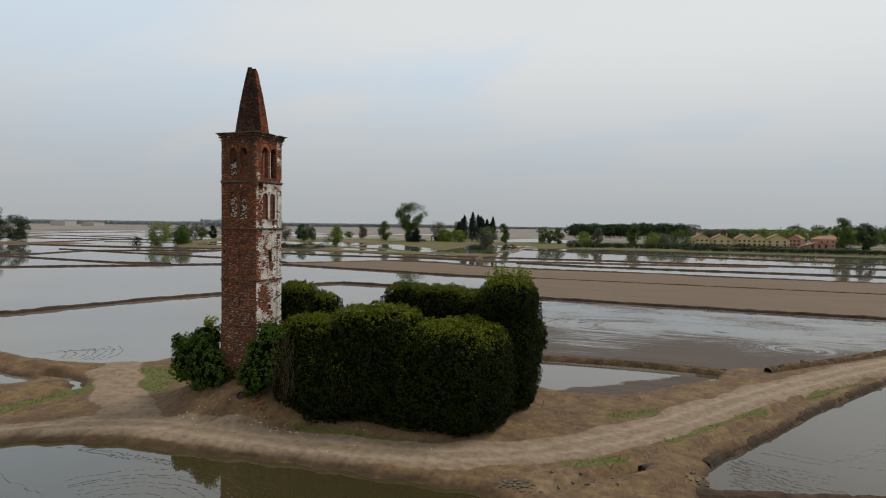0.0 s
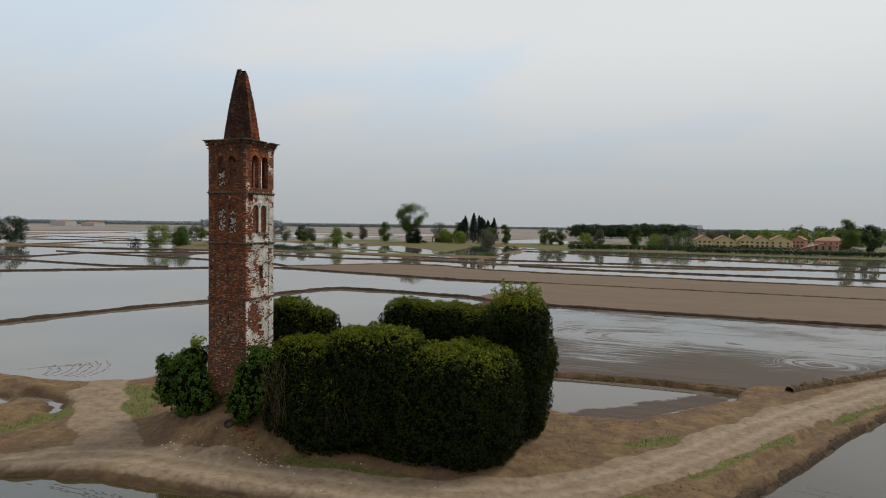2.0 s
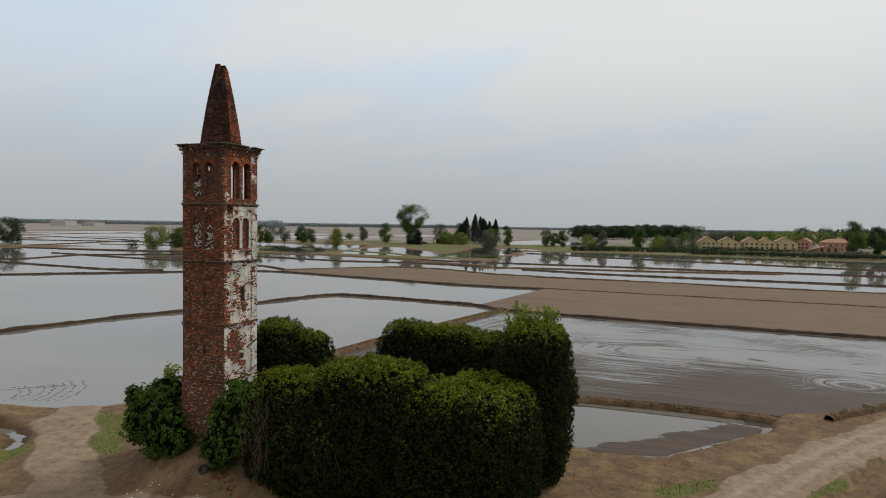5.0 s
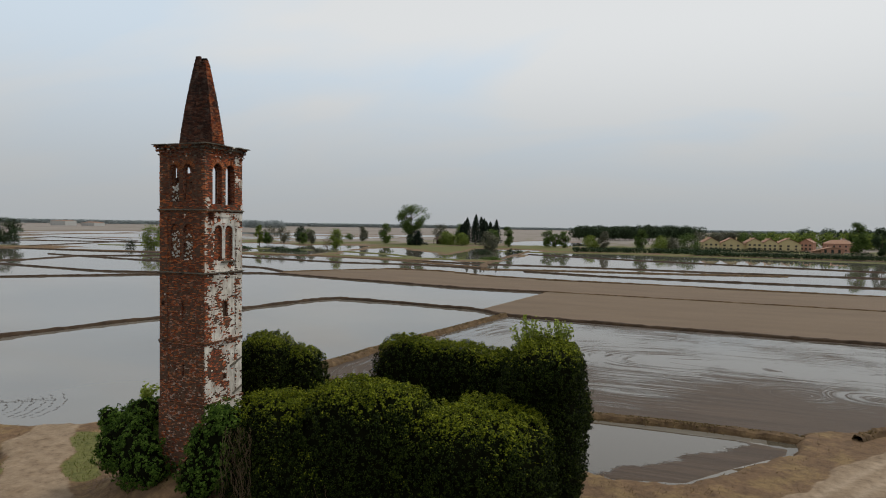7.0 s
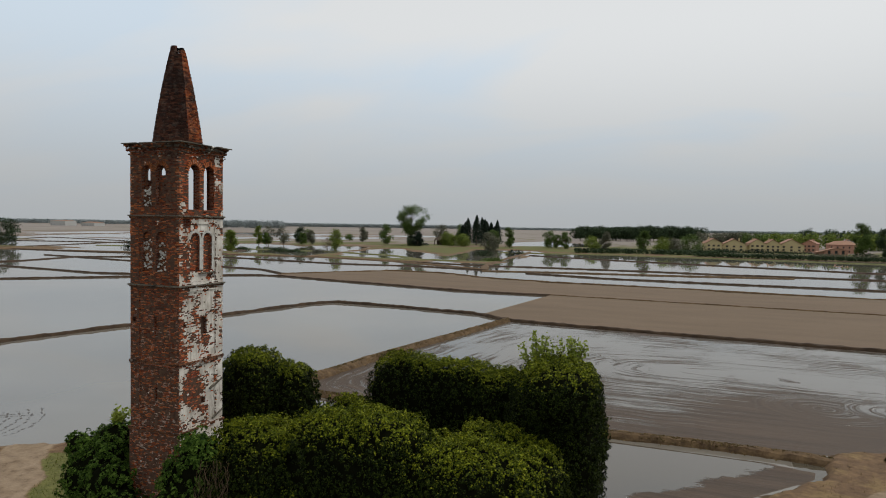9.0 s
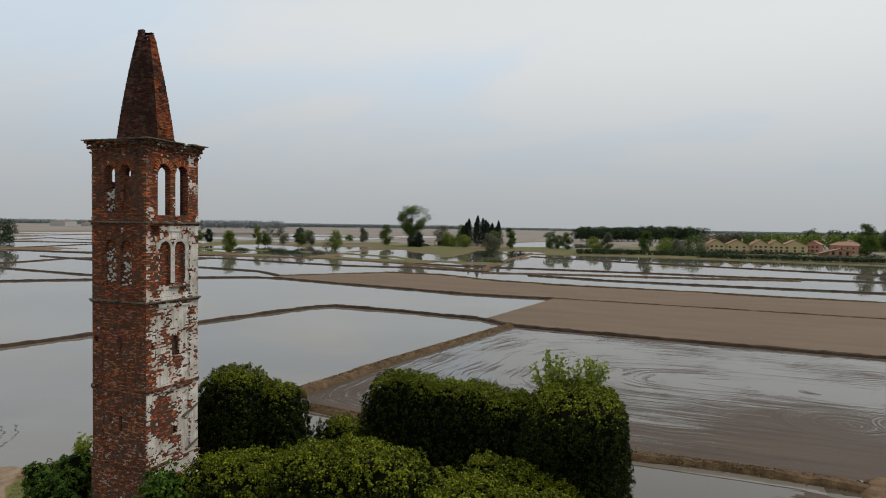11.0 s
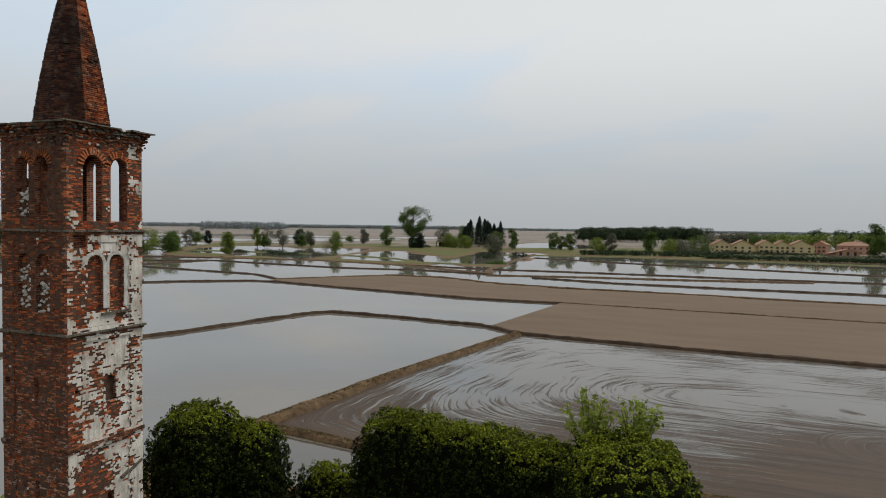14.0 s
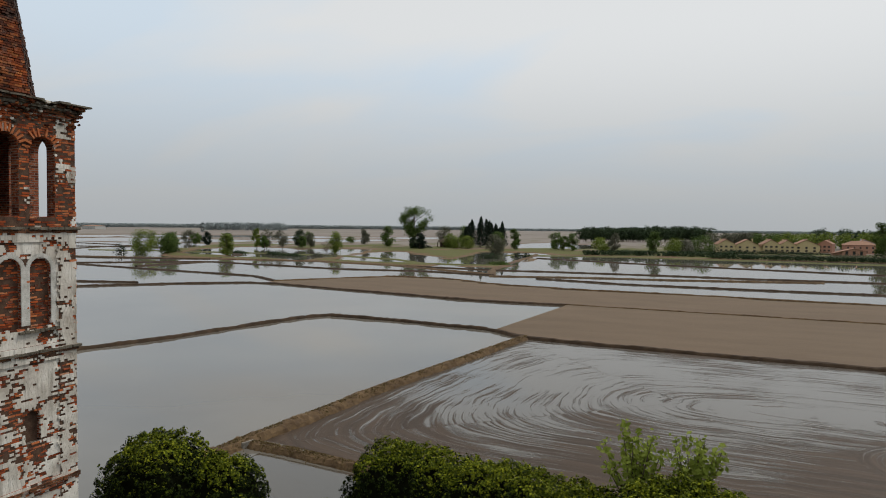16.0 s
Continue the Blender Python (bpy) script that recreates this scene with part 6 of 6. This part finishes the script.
gable_house(51, 572, 18, 14, 6.6, 11.2, M_WALL_YELLOW, M_ROOF, VILLA, 2, 6, 3)
gable_house(70, 588, 13, 13, 7.4, 11.3, M_WALL_YELLOW, M_ROOF, VILLA, 3, 10, 3)
gable_house(82.5, 594, 13, 13, 6.8, 11.0, M_WALL_YELLOW, M_ROOF, VILLA, 4, 8)
gable_house(97.5, 602, 20, 14, 6.4, 11.4, M_WALL_YELLOW, M_ROOF, VILLA, 5, 4, 4)
gable_house(113, 618, 11, 12, 7.8, 11.0, M_WALL_PINK, M_ROOF, "dark red village house with a clay tile roof", 6, -20)
gable_house(124, 560, 16, 10, 3.6, 5.8, M_WALL_PINK, M_ROOF, "low red brick farm outbuilding", 7, 0, 6)
gable_house(148, 646, 15, 10, 8.6, 11.6, M_WALL_WHITE, M_ROOF, "white village house half behind trees", 8, 0)


def hip_house(x, y, w, depth, eave, ridge, wall, label):
    z = level(x, y) - 0.2
    ob = thing("house", label, "house", "village houses", at=(x, y, z))
    bm = bmesh.new()
    add_box(bm, (-w / 2, 0, 0), (w / 2, depth, eave))
    part("wall", bm, wall, ob)
    bm = bmesh.new()
    e = 0.8
    v = [bm.verts.new(p) for p in ((-w / 2 - e, -e, eave), (w / 2 + e, -e, eave), (w / 2 + e, depth + e, eave), (-w / 2 - e, depth + e, eave), (-w / 4, depth / 2, ridge), (w / 4, depth / 2, ridge))]
    for q in ((0, 1, 5, 4), (1, 2, 5), (2, 3, 4, 5), (3, 0, 4), (3, 2, 1, 0)):
        bm.faces.new([v[i] for i in q])
    part("roof", bm, M_ROOF, ob)
    for k in range(5):
        for zz in (1.2, 4.6):
            bm = bmesh.new()
            cx = -w / 2 + (k + 0.5) * w / 5
            add_box(bm, (cx - 0.6, -0.06, zz), (cx + 0.6, 0.1, zz + 1.5))
            part("window", bm, M_GLASS, ob)
    return ob


hip_house(138, 612, 22, 14, 7.6, 10.8, M_WALL_PINK, "pink two-storey farmhouse with a hipped tile roof")
hip_house(-1900, 1440, 70, 40, 16, 18, M_WALL_WHITE, "pale farm warehouse far across the plain")
hip_house(-1840, 1500, 60, 40, 11, 14, M_WALL_WHITE, "pale farm warehouse far across the plain")

# lakeside timber shelter
hut = thing("lakeside_shelter", "dark timber shelter with a low roof by the pond", "shelter", at=(-203, 548, level(-203, 548)))
bm = bmesh.new()
e = [bm.verts.new(p) for p in ((-10, -5, 4.4), (10, -5, 4.4), (10, 6, 4.4), (-10, 6, 4.4), (-5, 0.5, 8.6), (6, 0.5, 8.6))]
for q in ((0, 1, 5, 4), (1, 2, 5), (2, 3, 4, 5), (3, 0, 4), (3, 2, 1, 0)):
    bm.faces.new([e[i] for i in q])
part("roof", bm, M_TIMBER, hut)
for px in (-9, -3, 3, 9):
    bm = bmesh.new()
    add_box(bm, (px - 0.25, -4.5, -0.1), (px + 0.25, -4, 4.5))
    part("post", bm, M_TIMBER, hut)
bm = bmesh.new()
add_box(bm, (-9, 2, -0.1), (9, 2.4, 4.4))
part("rear_wall", bm, M_TIMBER, hut)

# ---------------------------------------------------------------- round the ruin


def sapling(x, y, z, h, w, stems, seed, label):
    ob = thing("sapling", label, "sapling", "saplings on the ruin", at=(x, y, z))
    rng = np.random.default_rng(seed)
    bm = bmesh.new()
    P = []
    for _ in range(stems):
        a, r = rng.uniform(0, math.tau), w / 2 * math.sqrt(rng.random())
        top = Vector((r * math.cos(a), r * math.sin(a), h * rng.uniform(0.65, 1.0)))
        mid = Vector((top.x * 0.45, top.y * 0.45, top.z * 0.5))
        tapered(bm, (0, 0, -0.4), mid, 0.04, 0.028, 4), tapered(bm, mid, top, 0.028, 0.008, 4)
        for t in np.linspace(0.05, 1, 13):
            c = np.array(mid.lerp(top, t))
            P.append(c + rng.normal(0, 0.11, (3, 3)))
    part("trunk", bm, M_BARK, ob)
    P = np.concatenate(P)
    leaf_mesh("leaves", P, np.tile((0.0, -0.3, 0.6), (len(P), 1)), 0.13, M_SAPLING, ob, seed, 1.7)
    return ob


sapling(17.0, 11.4, 9.2, 3.3, 2.4, 18, 501, "pale green sapling growing out of the ivy")
sapling(18.9, 11.6, 9.4, 2.9, 1.9, 16, 502, "pale green sapling growing out of the ivy")
sapling(-6.3, 1.6, 6.2, 1.5, 1.6, 8, 503, "thin leafy shoots above the bush by the tower")


def hanging_vines(x, y, top, low, n, seed):
    ob = thing("dead_vines", "dry brown creepers hanging down the ivy", "vines")
    rng = random.Random(seed)
    for _ in range(n):
        bm = bmesh.new()
        px, py = x + rng.uniform(-0.8, 0.8), y + rng.uniform(-0.25, 0.25)
        z, a = top + rng.uniform(-0.8, 0.5), (px, py, top)
        a = Vector((px, py, z))
        end = low + rng.uniform(0, 1.6)
        while a.z > end:
            b = a + Vector((rng.uniform(-0.2, 0.2), rng.uniform(-0.16, 0.1), -rng.uniform(0.15, 0.4)))
            tapered(bm, a, b, 0.011, 0.009, 4)
            a = b
        part("creeper", bm, M_TWIG, ob)


hanging_vines(4.2, -1.95, 6.9, 2.4, 34, 511)
hanging_vines(9.3, -2.1, 4.6, 3.0, 12, 512)


def tyre(x, y):
    ob = thing("old_tyre", "old black car tyre lying on the dirt slope", "tyre", at=(x, y, level(x, y) + 0.14))
    ob.rotation_euler = (radians(58), 0, radians(25))
    bm = bmesh.new()
    prof = [(0.20, -0.08), (0.29, -0.10), (0.325, -0.07), (0.335, 0.0), (0.325, 0.07), (0.29, 0.10), (0.20, 0.08), (0.22, 0.0)]
    rings = [[bm.verts.new((r * math.cos(a), r * math.sin(a), z)) for r, z in prof] for a in np.linspace(0, math.tau, 29)[:-1]]
    for i, ring in enumerate(rings):
        nxt = rings[(i + 1) % 28]
        for k in range(8):
            bm.faces.new((ring[k], nxt[k], nxt[(k + 1) % 8], ring[(k + 1) % 8]))
    bmesh.ops.recalc_face_normals(bm, faces=bm.faces)
    part("tread", bm, M_RUBBER, ob, smooth=True)


tyre(0.2, -2.1)


def culvert(x, y, turn, label, walled=True):
    ob = thing("culvert_pipe", label, "culvert", at=(x, y, level(x, y) + (0.0 if walled else 0.06)))
    ob.rotation_euler = (0, 0, radians(turn))
    bm = bmesh.new()
    n = 18
    rings = []
    for r, yy in ((0.30, 0.0), (0.36, 0.0), (0.36, 1.4), (0.30, 1.4)):
        rings.append([bm.verts.new((r * math.cos(k * math.tau / n), yy, 0.3 + r * math.sin(k * math.tau / n))) for k in range(n)])
    for a, b in zip(rings, rings[1:] + rings[:1]):
        for k in range(n):
            bm.faces.new((a[k], a[(k + 1) % n], b[(k + 1) % n], b[k]))
    bmesh.ops.recalc_face_normals(bm, faces=bm.faces)
    ob.scale = (0.75, 0.75, 0.75)
    part("pipe", bm, M_CONCRETE if walled else M_RUBBER, ob, smooth=True)
    if not walled:
        return
    bm = bmesh.new()
    add_box(bm, (-0.8, 0.08, -0.1), (-0.38, 0.3, 0.75)), add_box(bm, (0.38, 0.08, -0.1), (0.8, 0.3, 0.75)), add_box(bm, (-0.8, 0.08, 0.67), (0.8, 0.3, 0.95))
    part("headwall", bm, M_CONCRETE, ob)


culvert(30.2, -0.3, -36, "dark culvert pipe at the end of a ditch", False)
culvert(-17.2, 33.4, 75, "small concrete sluice in the levee")
culvert(44.6, 39.0, -40, "small concrete sluice in the levee")


def scatter(name, label, spots, count, low, high, material, seed):
    """Loose stones lying about on the ground."""
    ob = thing(name, label, "stones")
    rng = random.Random(seed)
    for _ in range(count):
        cx, cy, sp = rng.choice(spots)
        x, y = rng.gauss(cx, sp), rng.gauss(cy, sp * 0.5)
        bm = bmesh.new()
        r = rng.uniform(low, high)
        lump(bm, (0, 0, 0), r, rng, 0.6)
        st = part("stone", bm, material, ob)
        st.location = (x, y, level(x, y) + r * 0.25)
        st.rotation_euler = (0, 0, rng.uniform(0, 6))


scatter("rubble", "pale broken stones scattered on the slope", [(3.5, -3.4, 0.7), (5.0, -3.6, 0.8), (1.2, -3.6, 1.5), (-2.5, -3.8, 1.2), (10, -3.2, 3)], 75, 0.025, 0.075, M_CHALK, 521)
scatter("rubble", "grey broken stones at the pond edge", [(23.2, -6.6, 0.8), (24.6, -6.0, 1.2), (26.8, -4.2, 1.4), (34, -1, 1.0)], 70, 0.06, 0.2, M_STONE, 522)
scatter("fallen_bricks", "fallen red bricks at the tower foot", [(1.6, -2.0, 0.5), (2.2, -2.2, 0.6)], 30, 0.06, 0.12, M_BRICK_RED, 523)


def tufts(name, label, material, seed, count, test, size, length=3.2, area=(-44, 60, -16, 62)):
    """Blades of grass or straw where the ground carries them."""
    ob = thing(name, label, "grass")
    rng = np.random.default_rng(seed)
    x, y = rng.uniform(area[0], area[1], count * 6), rng.uniform(area[2], area[3], count * 6)
    h, masks = land_height(x, y)
    w = test(x, y, h, masks)
    keep = rng.random(len(x)) < w
    x, y, h = x[keep][:count], y[keep][:count], h[keep][:count]
    P = np.stack([x, y, h + size * length * 0.3], 1)
    d = np.stack([rng.normal(0, 1, len(x)), rng.normal(0, 1, len(x)), np.zeros(len(x))], 1)
    d /= np.linalg.norm(d, axis=1)[:, None]
    up = np.stack([rng.normal(0, 0.45, len(x)), rng.normal(0, 0.45, len(x)), np.ones(len(x))], 1)
    s = size * rng.uniform(0.5, 1.4, (len(x), 1))
    base = np.stack([x, y, h - 0.02], 1)
    v = np.stack([base - d * s * 0.5, base + d * s * 0.5, base + up * s * length], 1).reshape(-1, 3)
    me = bpy.data.meshes.new("blades")
    me.from_pydata(v.tolist(), [], np.arange(len(v)).reshape(-1, 3).tolist())
    me.materials.append(material)
    bl = new("blades", me)
    bl.parent = ob
    tagged(bl, kind="stuff")
    return tagged(ob, kind="stuff")


tufts("grass", "short green grass along the tracks and on the banks", M_GRASS, 531, 30000, lambda x, y, h, m: np.clip(m["grass"] * 1.4 - 0.3, 0, 1), 0.05, 2.6)
tufts("dry_weeds", "dry straw-coloured weeds on the mound and banks", M_STRAW, 532, 26000,
      lambda x, y, h, m: (h > 0.3) * (m["road"] < 0.2) * (0.15 + 0.85 * (waves(x, y, 61, 5.0, 3) > 0.15)) * (0.3 + 0.7 * (np.hypot(x - 10, y - 3) < 24)), 0.045, 3.0)


def levee_straw(pts, half, top, count, seed):
    """Dry grass standing on a bank."""
    ob = thing("dry_grass", "dry straw-coloured grass standing on the levee", "grass")
    rng = np.random.default_rng(seed)
    p = np.array(pts, float)
    ln = np.linalg.norm(np.diff(p, axis=0), axis=1)
    k = rng.choice(len(ln), count, p=ln / ln.sum())
    t = rng.random(count)[:, None]
    c = p[k] + (p[k + 1] - p[k]) * t
    d = (p[k + 1] - p[k]) / ln[k][:, None]
    o = rng.normal(0, half * 0.5, count)
    c = c + np.stack([-d[:, 1], d[:, 0]], 1) * o[:, None]
    z = top * np.clip(1.0 - (np.abs(o) / half) ** 2 * 0.9, 0.05, 1) - 0.05
    leaf_mesh("blades", np.stack([c[:, 0], c[:, 1], z + 0.08], 1), np.stack([rng.normal(0, 1, count), rng.normal(0, 1, count), rng.normal(0, 0.2, count)], 1), 0.09, M_STRAW, ob, seed, 2.6)
    tagged(ob, kind="stuff")


levee_straw([(-9.6, 98), (-15.6, 59), (-17.2, 44), (-17.9, 38), (-18.6, 31), (-19.4, 24)], 1.0, 0.6, 5200, 541)
levee_straw([(-19, 34.0), (-12.5, 33.7), (-6.6, 32.9), (6, 32.8), (15.3, 32.6), (25.4, 33.3), (31.4, 33.4), (36.4, 33.2)], 0.8, 0.5, 4200, 542)
levee_straw([(40.4, 33.8), (44.3, 38.4), (49.8, 45.0), (55.0, 51.5), (62, 60)], 0.7, 0.95, 2200, 543)


def walls_under_ivy():
    """Stubs of the ruined church walls that carry the ivy."""
    for lo, hi in (((3.2, 0.5, 0.5), (17.6, 1.2, 6.6)), ((18.2, 1.4, 0.5), (18.9, 12.2, 6.0)), ((7.4, 11.3, 0.5), (17.6, 12.0, 7.6)), ((-3.2, 9.2, 0.8), (0.6, 9.9, 7.4))):
        ob = thing("ruined_wall", "ruined brick church wall hidden beneath ivy", "wall", "ivy-covered ruin")
        bm = bmesh.new()
        add_box(bm, lo, hi)
        w = part("masonry", bm, M_BRICK_DARK, ob)
        box_uv(w.data)


walls_under_ivy()
